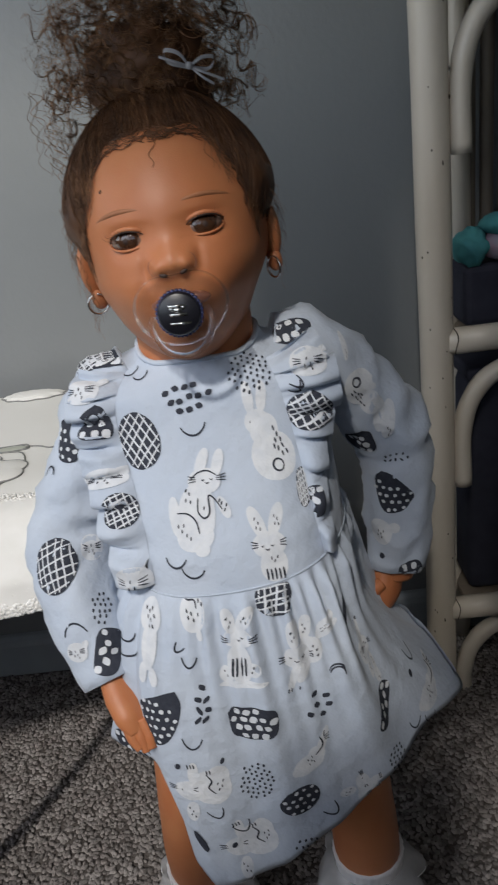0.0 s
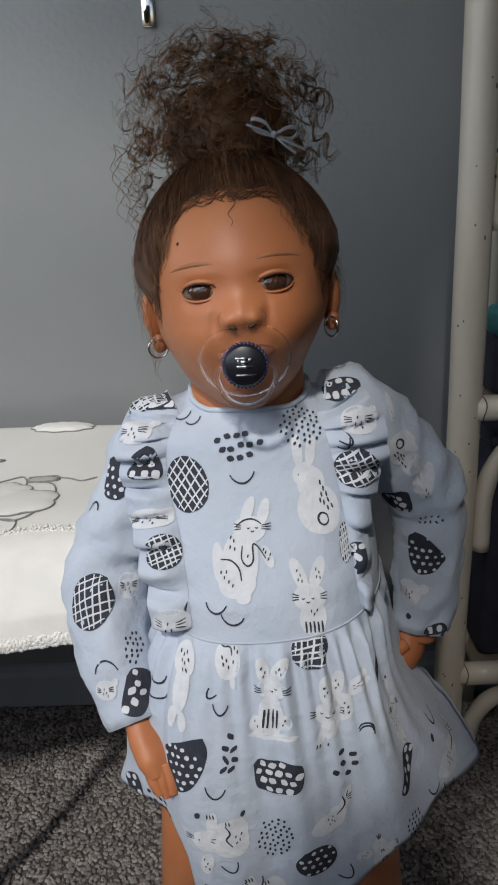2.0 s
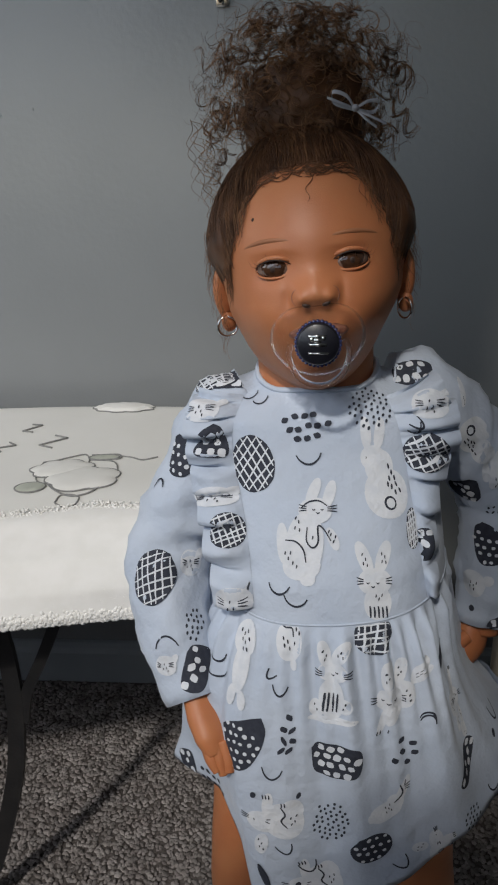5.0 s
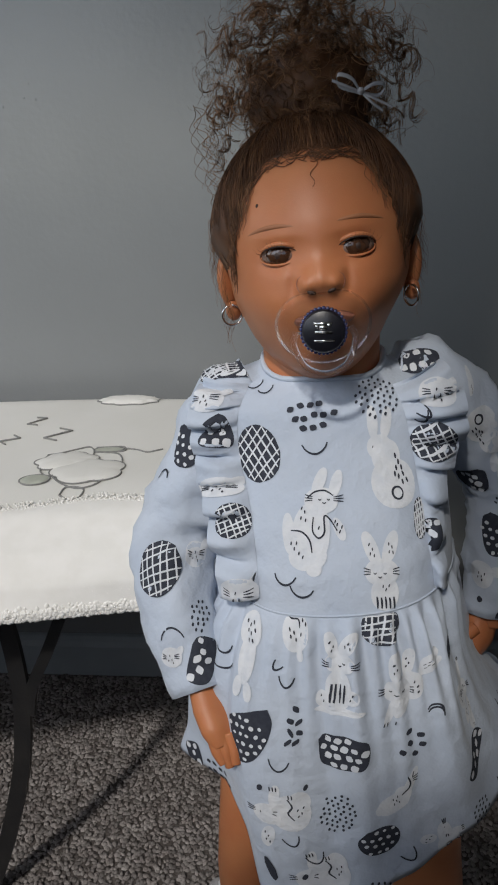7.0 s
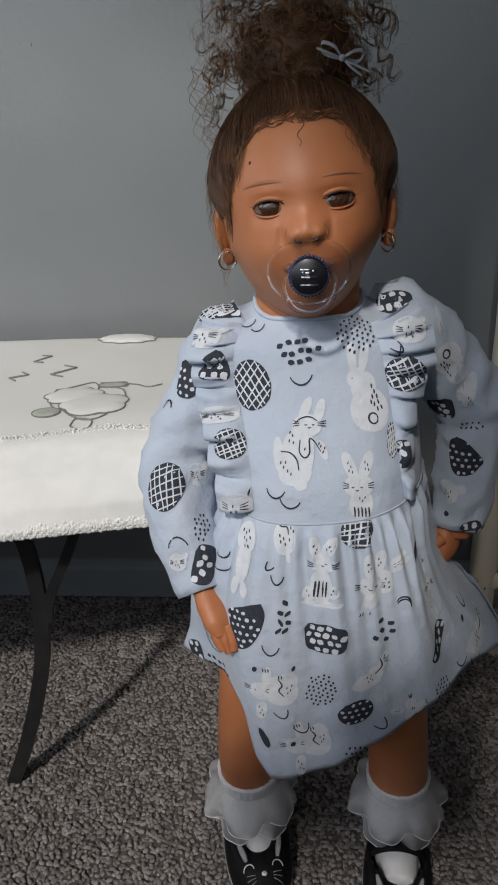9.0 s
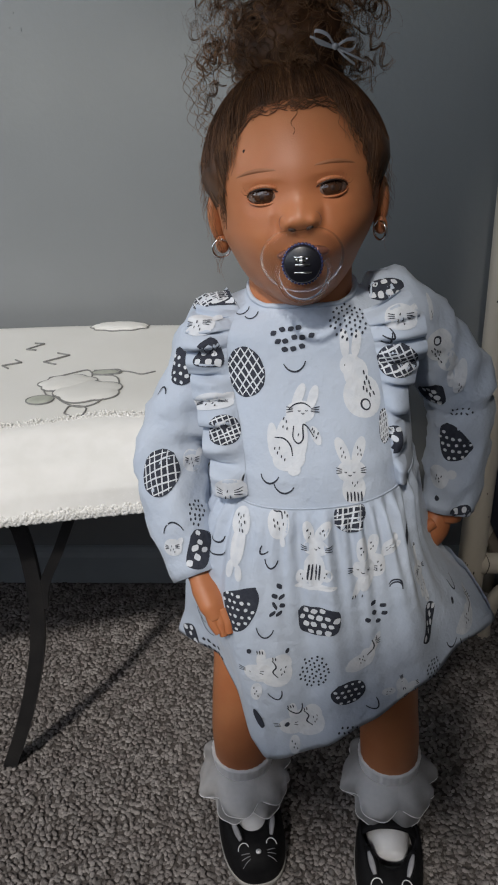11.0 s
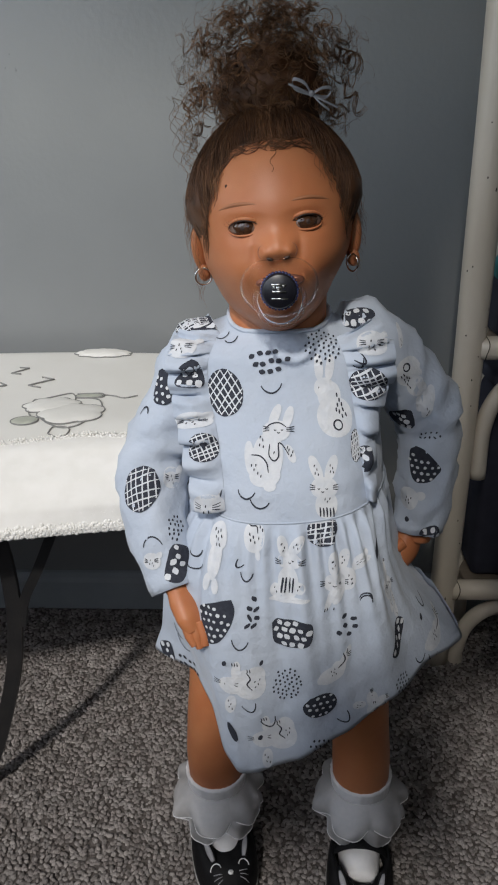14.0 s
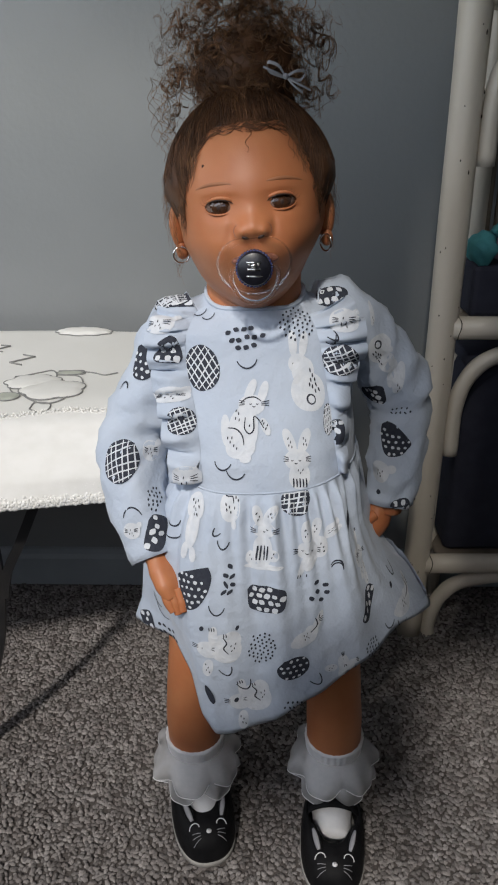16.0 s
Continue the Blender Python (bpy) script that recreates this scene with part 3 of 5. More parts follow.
# eyes and painted features
for side in (-1, 1):
    turn = HEAD.to_3x3() @ Euler((0, radians(side * -3), radians(side * 14))).to_matrix()
    mid = HEAD @ Vector((side * 0.0230, -0.0712, 0.0084))
    blob(doll_bm, mid, (0.0124, 0.0064, 0.0064), turn, 16, 28, 5)
    blob(doll_bm, mid + turn @ Vector((side * 0.0002, -0.0022, 0.0006)), (0.0094, 0.0048, 0.0066), turn, 16, 28, 2)
    blob(doll_bm, mid + turn @ Vector((side * 0.0002, -0.0043, 0.0006)), (0.0036, 0.0030, 0.0036), turn, 10, 16, 6)

    def lid_point(f, top):
        c = 2 * f - 1
        return mid + turn @ Vector((0.0127 * c, -0.0068 * math.sqrt(max(0.0, 1 - 0.92 * c * c)), (0.0060 if top else -0.0044) * (1 - c * c) ** 0.6 - 0.0006 * c * side))

    for top, radius in ((True, 0.0017), (False, 0.0009)):
        arc = [lid_point(k / 18, top) for k in range(19)]
        tube(doll_bm, [p + turn @ Vector((0, 0.0010, 0.0013 if top else -0.0007)) for p in arc], lambda f: radius * (0.45 + 0.55 * math.sin(math.pi * f)), 10, 0)
        if top:
            tube(doll_bm, [p + turn @ Vector((0, -0.0006, 0.0)) for p in arc], lambda f: 0.00065 * (0.3 + 0.7 * math.sin(math.pi * f)), 6, 6)
    for k in range(9):
        f = 0.5 + side * (0.46 - 0.70 * k / 9)
        base = lid_point(f, True) + turn @ Vector((0, -0.0012, 0.0002))
        fan = (2 * f - 1)
        tip = base + turn @ Vector((0.0030 * fan + side * 0.0010, -0.0028, 0.0036 + 0.0012 * math.sin(19 * f)))
        tube(doll_bm, [p for p in spline([base, base.lerp(tip, 0.5) + turn @ Vector((0, -0.001, -0.0012)), tip], 6)], lambda f: 0.00016 * (1.1 - f), 3, 6)
    brow = [on_face(side * (0.0105 + 0.0370 * k / 17), 0.0236 + 0.0052 * math.sin(math.pi * (0.05 + 0.8 * k / 17)) - 0.0060 * k / 17, -0.0012) for k in range(18)]
    tube(doll_bm, brow, lambda f: 0.0017 * math.sin(math.pi * min(1, f * 0.85 + 0.14)) + 0.0002, 8, 3)
    alar = [on_face(side * px, pz, -0.0002) for px, pz in ((0.0112, -0.0040), (0.0136, -0.0060), (0.0146, -0.0095), (0.0136, -0.0128), (0.0118, -0.0145))]
    tube(doll_bm, spline(alar, 16), lambda f: 0.00038 * math.sin(math.pi * (0.1 + 0.85 * f)) + 0.0001, 6, 4)
    blob(doll_bm, on_face(side * 0.0062, -0.0142), (0.0029, 0.0016, 0.0013), HEAD.to_3x3() @ Euler((0, radians(side * -18), 0)).to_matrix(), 8, 12, 6)
    # ear
    e = HEAD.to_3x3() @ Euler((radians(6), 0, radians(side * 28))).to_matrix()
    blob(doll_bm, HEAD @ Vector((side * 0.0640, -0.004, -0.010)), (0.0065, 0.0135, 0.0215), e, 16, 20, 0, lambda q: 1 - 0.12 * bell(q.x * 1.0 - 1, 0.6) + 0.05 * q.z)
    blob(doll_bm, HEAD @ Vector((side * 0.0640, -0.009, -0.029)), (0.0050, 0.0068, 0.0075), e, 10, 14, 0)
blob(doll_bm, on_face(-0.0345, 0.0395), (0.0011, 0.0005, 0.0013), HEAD.to_3x3(), 6, 8, 6)
blob(doll_bm, HEAD @ Vector((0.0, -0.0835, -0.032)), (0.0190, 0.0040, 0.0055), HEAD.to_3x3(), 10, 16, 4)
# neck, body core, arms, legs
tube(doll_bm, [Vector((-0.018, 0.575, 0.66)), Vector((-0.018, 0.575, 0.56))], 0.043, 24)


def limb(points, radii, sides=18, squash=1.0):
    path = spline(points, 26)
    table = list(radii)
    tube(doll_bm, path, lambda f: float(np.interp(f, np.linspace(0, 1, len(table)), table)), sides, 0, (True, True), squash)


limb([(-0.062, 0.545, 0.40), (-0.076, 0.538, 0.26), (-0.086, 0.533, 0.185), (-0.087, 0.533, 0.12), (-0.084, 0.535, 0.04)], (0.046, 0.040, 0.034, 0.0315, 0.0295, 0.0305, 0.0300, 0.027, 0.024))
limb([(0.045, 0.555, 0.40), (0.062, 0.545, 0.26), (0.071, 0.535, 0.185), (0.074, 0.533, 0.12), (0.076, 0.535, 0.04)], (0.046, 0.040, 0.034, 0.0325, 0.0305, 0.0315, 0.0310, 0.027, 0.024))
blob(doll_bm, (-0.0865, 0.520, 0.160), (0.024, 0.0125, 0.014), None, 12, 16, 0)
blob(doll_bm, (0.073, 0.520, 0.160), (0.024, 0.0125, 0.014), None, 12, 16, 0)
limb([(-0.124, 0.503, 0.452), (-0.113, 0.487, 0.425), (-0.104, 0.476, 0.400)], (0.015, 0.0145, 0.0135))
limb([(-0.1045, 0.47, 0.4094), (-0.098, 0.46, 0.3979), (-0.0923, 0.45, 0.3879), (-0.0878, 0.443, 0.3795)], (0.0130, 0.0155, 0.0140, 0.009), 16, 0.7)
for dx in (-0.006, 0.0, 0.006):
    limb([(-0.0909 + dx, 0.446, 0.3891), (-0.0867 + dx, 0.44, 0.3783), (-0.0839 + dx * 0.7, 0.436, 0.3682 + 0.4 * abs(dx))], (0.0052, 0.0050, 0.0036), 10)
limb([(0.128, 0.595, 0.47), (0.126, 0.590, 0.42), (0.122, 0.588, 0.39)], (0.020, 0.018, 0.017))
limb([(0.119, 0.588, 0.400), (0.112, 0.580, 0.380), (0.102, 0.575, 0.367), (0.094, 0.574, 0.358)], (0.015, 0.0175, 0.015, 0.008), 16, 0.75)
limb([(0.108, 0.571, 0.392), (0.094, 0.564, 0.386), (0.084, 0.562, 0.383)], (0.006, 0.0062, 0.0045), 10)

# hair strands combed from the hairline up to the bun
rng = random.Random(11)
BUN = Vector((0.005, 0.022, 0.113))


def strand(points, radius, sides=3, mat=1):
    tube(doll_bm, points, lambda f: radius * (1.15 - 0.6 * f), sides, mat, (False, False))


for k in range(3600):
    a = rng.uniform(-math.pi, math.pi)
    start = None
    for b in LAT[40::2]:
        q = face_point(a, b)
        if on_scalp(q) > 0:
            start = q
            break
    u0, u1 = start.normalized(), (Vector((0.01 * rng.uniform(-1, 1), 0.03 + 0.01 * rng.uniform(-1, 1), 0.088))).normalized()
    f0 = rng.random() ** 2 * 0.5
    pts = []
    phase, body = rng.uniform(0, 6), 0.024 * rng.random()
    amp = rng.uniform(0.0, 0.030) + (0.022 * rng.random() if abs(start.x) > 0.035 else 0.0)
    for i in range(19):
        f = f0 + (1 - f0) * i / 18
        u = u0.slerp(u1, f)
        u = (u + Vector((math.sin(9 * f + phase), math.cos(8 * f + phase), math.sin(7 * f))) * amp + Vector((math.sin(24 * f + 2 * phase), math.cos(21 * f + phase), 0)) * 0.35 * amp).normalized()
        lat, lon = math.asin(max(-1, min(1, u.z * 0.98))), math.atan2(u.x, -u.y)
        q = face_point(lon, lat)
        lift = 0.046 * min(1.0, f / 0.22) + (0.046 if q.x > 0 else 0.024) * min(1.0, abs(q.x) / 0.06) * bell(q.z - 0.030, 0.035) * min(1.0, f / 0.2)
        pts.append(HEAD @ (q * (1.003 + lift + body * math.sin(math.pi * min(1, f + 0.1)) + 0.02 * f)))
    # more pale strands towards -x paint the light on that side
    strand(pts, rng.uniform(0.00011, 0.00022), 3, 7 if k % (3 if start.x < -0.03 else 6) == 0 else 1)
# wavy baby hair along the forehead
for k in range(150):
    x0 = rng.uniform(-0.050, 0.052)
    run = rng.uniform(0.008, 0.022) * rng.choice((-1, 1))
    rise = rng.uniform(-0.001, 0.012)
    drop = rng.uniform(-0.005, 0.003)
    ph = rng.uniform(0, 6)
    pts = []
    for i in range(16):
        f = i / 15
        x = max(-0.062, min(0.062, x0 + run * f))
        z = 0.0645 - 0.082 * (abs(x - 0.001) / 0.0630) ** 4 - drop + 0.0013 * math.sin(6.5 * f + ph) + rise * f * f
        q = face_point(math.asin(max(-0.95, min(0.95, x / (HA * math.sqrt(max(0.05, 1 - (z / 0.09) ** 2)))))), math.asin(z / 0.09))
        pts.append(HEAD @ (q + Vector((0, -0.0012, 0.0))))
    strand(pts, 0.00026)
for x0, z0, n in ((0.004, 0.062, 0.016),):
    pts = []
    for i in range(14):
        f = i / 13
        x, z = x0 + 0.0018 * math.sin(9 * f) - 0.004 * f, z0 - n * f
        q = face_point(math.asin(max(-0.95, min(0.95, x / (HA * math.sqrt(max(0.05, 1 - (z / 0.09) ** 2)))))), math.asin(z / 0.09))
        pts.append(HEAD @ (q * 1.006))
    strand(pts, 0.00026)
# wavy locks that hang along the temples
for k in range(130):
    side = rng.choice((-1, -1, 1))
    z0 = rng.uniform(0.012, 0.062)
    x0 = 0.0615 * max(0.0, (0.0655 - z0) / 0.090) ** 0.25 + rng.uniform(-0.001, 0.005)
    run, ph, wave = rng.uniform(0.010, 0.030), rng.uniform(0, 6), rng.uniform(0.0005, 0.0016)
    pts = []
    for i in range(20):
        f = i / 19
        z = z0 - run * f
        x = side * min(0.0640, x0 + 0.0015 + 0.22 * run * f + wave * math.sin(11 * f + ph))
        wide = HA * math.sqrt(max(0.05, 1 - (z / 0.09) ** 2))
        q = face_point(math.asin(max(-0.98, min(0.98, x / wide))), math.asin(z / 0.09))
        pts.append(HEAD @ (q * 1.018 + Vector((0, -0.0006, 0))))
    strand(pts, rng.uniform(0.00014, 0.00026), 3, 7 if k % 3 == 0 else 1)
# bun of curls
blob(doll_bm, HEAD @ (BUN + Vector((0, 0.004, -0.008))), (0.043, 0.037, 0.034), HEAD.to_3x3(), 26, 36, 1, lambda q: 1 + 0.22 * noise.noise(q * 3.2) + 0.12 * noise.noise(q * 9))
for k in range(620):
    d = Vector((rng.gauss(0, 1), rng.gauss(0, 1), rng.gauss(0.25, 1))).normalized()
    depth = rng.uniform(0.40, 1.0)
    p = BUN + Vector((d.x * 0.068, d.y * 0.054, d.z * 0.057)) * depth
    way = (d + Vector((rng.gauss(0, 0.6), rng.gauss(0, 0.6), rng.gauss(0.0, 0.6)))).normalized()
    u = way.orthogonal().normalized()
    v = way.cross(u)
    loose = rng.random() < 0.45
    r = rng.uniform(0.0036, 0.0078)
    length = rng.uniform(0.010, 0.022) * (1.5 if loose else 1.0)
    turns = rng.uniform(1.0, 2.4)
    ph = rng.uniform(0, 6.28)
    sag = rng.uniform(0.0, 0.012)
    for m in range(rng.randint(1, 3) if loose else rng.randint(4, 7)):
        dp, dr, dl = rng.gauss(0, 0.10), 1 + rng.gauss(0, 0.07), 1 + rng.gauss(0, 0.07)
        off = Vector((rng.gauss(0, 0.0005), rng.gauss(0, 0.0005), rng.gauss(0, 0.0005)))
        pts = []
        for i in range(24):
            f = i / 23
            a = ph + dp + 2 * math.pi * turns * f
            rr = r * dr * (0.55 + 0.6 * f)
            pts.append(HEAD @ (p + off + way * length * dl * f + Vector((0, 0, -sag * f * f)) + (u * math.cos(a) + v * math.sin(a)) * rr))
        strand(pts, rng.uniform(0.00013, 0.00027), 3, 7)
# fine frizz that stands off the bun
for k in range(420):
    d = Vector((rng.gauss(-0.15, 1), rng.gauss(0, 0.8), rng.gauss(0.5, 0.9))).normalized()
    p = BUN + Vector((d.x * 0.068, d.y * 0.052, d.z * 0.057)) * rng.uniform(0.85, 1.08)
    way = (d + Vector((rng.gauss(0, 0.7), rng.gauss(0, 0.7), rng.gauss(0, 0.7)))).normalized()
    u = way.orthogonal().normalized()
    v = way.cross(u)
    r, turns, ph, length = rng.uniform(0.003, 0.008), rng.uniform(0.6, 1.8), rng.uniform(0, 6.28), rng.uniform(0.008, 0.024)
    strand([HEAD @ (p + way * length * i / 17 + (u * math.cos(ph + 6.28 * turns * i / 17) + v * math.sin(ph + 6.28 * turns * i / 17)) * r) for i in range(18)], 0.00010, 3, 7)
# loose curls beside the temple
for k in range(26):
    p = Vector((rng.uniform(-0.075, -0.060), rng.uniform(-0.02, 0.02), rng.uniform(0.062, 0.115)))
    ph, r, n = rng.uniform(0, 6), rng.uniform(0.002, 0.005), rng.uniform(0.015, 0.04)
    strand([HEAD @ (p + Vector((r * math.cos(ph + 11 * i / 21), r * math.sin(ph + (6 + 200 * r * ph) * i / 21), -n * i / 21))) for i in range(22)], 0.00022, 3, 7)
for k in range(240):
    side = rng.choice((-1, -1, 1))
    lon, lat = side * rng.uniform(1.15, 1.75), rng.uniform(-0.25, 1.05)
    p = face_point(lon, lat) * rng.uniform(1.05, 1.10)
    ph, r, n = rng.uniform(0, 6), rng.uniform(0.0008, 0.0022), rng.uniform(0.012, 0.034)
    strand([HEAD @ (p + Vector((side * (0.0035 * i / 17 - 0.0006 * n * i) + r * math.cos(ph + 8 * i / 17), r * math.sin(ph + 8 * i / 17), -n * i / 17))) for i in range(18)], 0.00013, 3, 7)
single("doll", doll_bm, [M_SKIN, M_HAIR, M_EYE, M_BROW, M_LIP, M_SCLERA, M_LASH, M_CURL], "standing vinyl doll with tan skin and curly brown topknot", "doll", base=(0, 0.535, 0), smooth=True)

# ---- the dress ----
dress = thing("dress", "pale blue long-sleeved dress with charcoal and white print", "dress", (0, 0.555, 0.24))
N = 400
ANG = [2 * math.pi * i / N - math.pi for i in range(N)]


def around(cx, cy, rx, ry, a, power=2.35):
    s, c = math.sin(a), -math.cos(a)
    return cx + rx * math.copysign(abs(s) ** (2 / power), s), cy + ry * math.copysign(abs(c) ** (2 / power), c)


# height, middle, half width, front, back of the bodice
BODICE = ((0.630, -0.017, 0.044, 0.533, 0.618), (0.622, -0.017, 0.050, 0.527, 0.622), (0.615, -0.016, 0.080, 0.524, 0.630), (0.602, -0.015, 0.090, 0.517, 0.636), (0.580, -0.014, 0.090, 0.508, 0.640),
          (0.555, -0.013, 0.088, 0.493, 0.645), (0.530, -0.011, 0.085, 0.472, 0.65), (0.505, -0.008, 0.084, 0.456, 0.65), (0.482, -0.006, 0.084, 0.449, 0.65))


def bodice_ring(z):
    zs = [r[0] for r in BODICE][::-1]
    cx, rx, f, b = (float(np.interp(z, zs, [r[k] for r in BODICE][::-1])) for k in (1, 2, 3, 4))
    out = []
    for a in ANG:
        x, y = around(cx, (f + b) / 2, rx, (b - f) / 2, a)
        low = max(0.0, min(1.0, (0.60 - z) / 0.1))
        crease = 0.0022 * low * noise.noise(Vector((x * 22, y * 22, z * 55)))
        drop = 0.010 * max(0.0, -math.copysign(1, y - 0.575)) * max(0.0, min(1.0, (z - 0.598) / 0.03)) * min(1.0, max(0.0, (0.575 - y) / 0.035))
        slump = ((0.11 if x < -0.017 else 0.045) * (x + 0.017) ** 2 / 0.09) * max(0.0, min(1.0, (z - 0.595) / 0.02))
        out.append(Vector((x, y + crease, z + 0.085 * (x + 0.006) * low - slump - drop)))
    return out


bm = bmesh.new()
loft(bm, [bodice_ring(0.630 - 0.148 * k / 44) for k in range(45)])
bodice = part("bodice", bm, M_DRESS, dress)
bm = bmesh.new()
ring = bodice_ring(0.6295)
tube(bm, ring + ring[:1], 0.0022, 6)
part("neckband", bm, M_DRESS, dress)
bm = bmesh.new()
ring = bodice_ring(0.4835)
tube(bm, [p + Vector((0, -0.0004, 0)) for p in ring + ring[:1]], 0.0007, 6)
part("waist_seam", bm, M_DRESS, dress)

# hem: angle round the body (0 at the front), x, y, z
HEM = ((-140, -0.075, 0.665, 0.27), (-105, -0.140, 0.61, 0.275), (-75, -0.148, 0.545, 0.277), (-58, -0.100, 0.512, 0.278), (-47, -0.080, 0.470, 0.270), (-38, -0.068, 0.440, 0.246), (-30, -0.054, 0.428, 0.233), (-20, -0.034, 0.424, 0.238),
       (-4, 0.004, 0.424, 0.256), (14, 0.044, 0.432, 0.281), (34, 0.090, 0.455, 0.303), (52, 0.132, 0.492, 0.316), (66, 0.166, 0.530, 0.309), (76, 0.146, 0.573, 0.336), (100, 0.135, 0.61, 0.33), (140, 0.06, 0.665, 0.28))
deg = np.array([h[0] for h in HEM], float)
hem_pts = []
for a in ANG:
    hem_pts.append(Vector([float(np.interp(math.degrees(a), deg, [h[k] for h in HEM], period=360)) for k in (1, 2, 3)]))
for _ in range(3):
    hem_pts = [(hem_pts[i - 1] + hem_pts[i] * 2 + hem_pts[(i + 1) % N]) / 4 for i in range(N)]
waist = bodice_ring(0.482)
rows = []
for k in range(41):
    s = k / 40
    row = []
    for i, a in enumerate(ANG):
        p = waist[i].lerp(hem_pts[i], s)
        late = s ** (1 + 1.25 * bell(math.degrees(a) - 70, 28))
        p.x, p.y = waist[i].x + (hem_pts[i].x - waist[i].x) * late, waist[i].y + (hem_pts[i].y - waist[i].y) * late
        out = Vector((math.sin(a), -math.cos(a), 0))
        gather = 0.0052 * (math.sin(46 * a + 1.8 * math.sin(3 * a)) + 0.6 * math.sin(27 * a + 1)) * math.exp(-4.2 * s) * min(1, s * 14)
        fold = 0.0085 * (math.sin(11 * a + 0.8 + 0.9 * math.sin(2 * a)) + 0.35 * math.sin(19 * a + 2.0)) * (s ** 0.8) * (1.15 - s)
        fold += 0.0016 * noise.noise(Vector((a * 4, s * 5, 1.7))) * min(1, s * 4)
        puff = 0.012 * (1 - 0.9 * bell(math.degrees(a) - 68, 30)) * math.sin(math.pi * min(1.0, s * 1.15) ** 0.7)
        calm = 1 - 0.85 * bell(math.degrees(a) + 28, 13)
        p += Vector((0.004, -0.015, 0)) * bell(math.degrees(a) - 44, 15) * math.sin(math.pi * s ** 0.8)
        p += Vector((-0.006, -0.016, 0)) * bell(math.degrees(a) + 48, 14) * math.sin(math.pi * s ** 0.8)
        row.append(p + out * ((gather + fold) * calm + puff) + Vector((0, 0, 0.0012 * math.sin(17 * a) * s)))
    rows.append(row)
rows.append([p + Vector((-math.sin(a) * 0.003, math.cos(a) * 0.003, 0.001)) for p, a in zip(rows[-1], ANG)])
rows.append([p + Vector((-math.sin(a) * 0.002, math.cos(a) * 0.002, 0.010)) for p, a in zip(rows[-1], ANG)])
bm = bmesh.new()
loft(bm, rows)
skirt = part("skirt", bm, M_DRESS, dress)


def sleeve(points, radii, seed, elbow):
    path = spline(points, 40)
    bm = bmesh.new()
    rings = []
    for k, (p, u, v) in enumerate(frames_along(path)):
        f = k / 39
        r = float(np.interp(f, np.linspace(0, 1, len(radii)), radii))
        ring = []
        for i in range(36):
            a = 2 * math.pi * i / 36
            c, s = math.cos(a), math.sin(a)
            wrinkle = 0.0030 * noise.noise(Vector((f * 26 + 2.2 * c + seed, s * 1.6, 5.0))) * bell(f - 0.5, 0.3) + 0.0026 * noise.noise(Vector((f * 20 + seed, c * 2.5, s * 2.5))) + 0.0036 * noise.noise(Vector((f * 9 + seed, c * 1.2 + 0.8 * math.sin(f * 7), s * 1.2))) + 0.0036 * math.sin(f * 55 + 4 * c + seed) * bell(f - 0.52, 0.15) * (0.5 + 0.5 * c) + 0.0018 * math.sin(f * 38 + 3 * s + seed) * bell(f - 0.15, 0.12)
            step = (f - elbow) / 0.035
            overlap = 0.0042 * (math.exp(step) if step < 0 else -math.exp(-step * 0.6)) * (0.65 + 0.35 * math.sin(a + seed))
            ring.append(p + (u * c + v * s) * (r + wrinkle + overlap))
        rings.append(ring)
    last = rings[-1]
    mid = sum(last, Vector()) / len(last)
    rings.append([mid + (q - mid) * 0.93 for q in last])
    rings.append([mid + (q - mid) * 0.90 - (path[-1] - path[-3]) for q in last])
    loft(bm, rings, True, (True, False))
    return part("sleeve", bm, M_DRESS, dress)


sleeve_a = sleeve([(-0.068, 0.575, 0.601), (-0.094, 0.568, 0.587), (-0.110, 0.555, 0.545), (-0.133, 0.533, 0.495), (-0.125, 0.503, 0.448), (-0.106, 0.473, 0.404)], (0.027, 0.028, 0.0285, 0.0305, 0.031, 0.0285, 0.0225), 1.0, 0.53)
sleeve_b = sleeve([(0.036, 0.590, 0.606), (0.067, 0.592, 0.598), (0.100, 0.597, 0.563), (0.128, 0.602, 0.516), (0.131, 0.600, 0.455), (0.125, 0.590, 0.398)], (0.028, 0.031, 0.0315, 0.032, 0.031, 0.029, 0.0250), 7.0, 0.60)

from mathutils.bvhtree import BVHTree  # noqa: E402


def surface(ob):
    base = BASES[ob.name]
    return BVHTree.FromPolygons([v.co + base for v in ob.data.vertices], [p.vertices[:] for p in ob.data.polygons])


TREES = {"bodice": surface(bodice), "skirt": surface(skirt), "sleeve_a": surface(sleeve_a), "sleeve_b": surface(sleeve_b)}


def front_of(tree, x, z):
    hit = tree.ray_cast(Vector((x, 0.0, z)), Vector((0, 1, 0)))
    return hit[0] if hit[0] is not None else tree.find_nearest(Vector((x, 0.45, z)))[0]


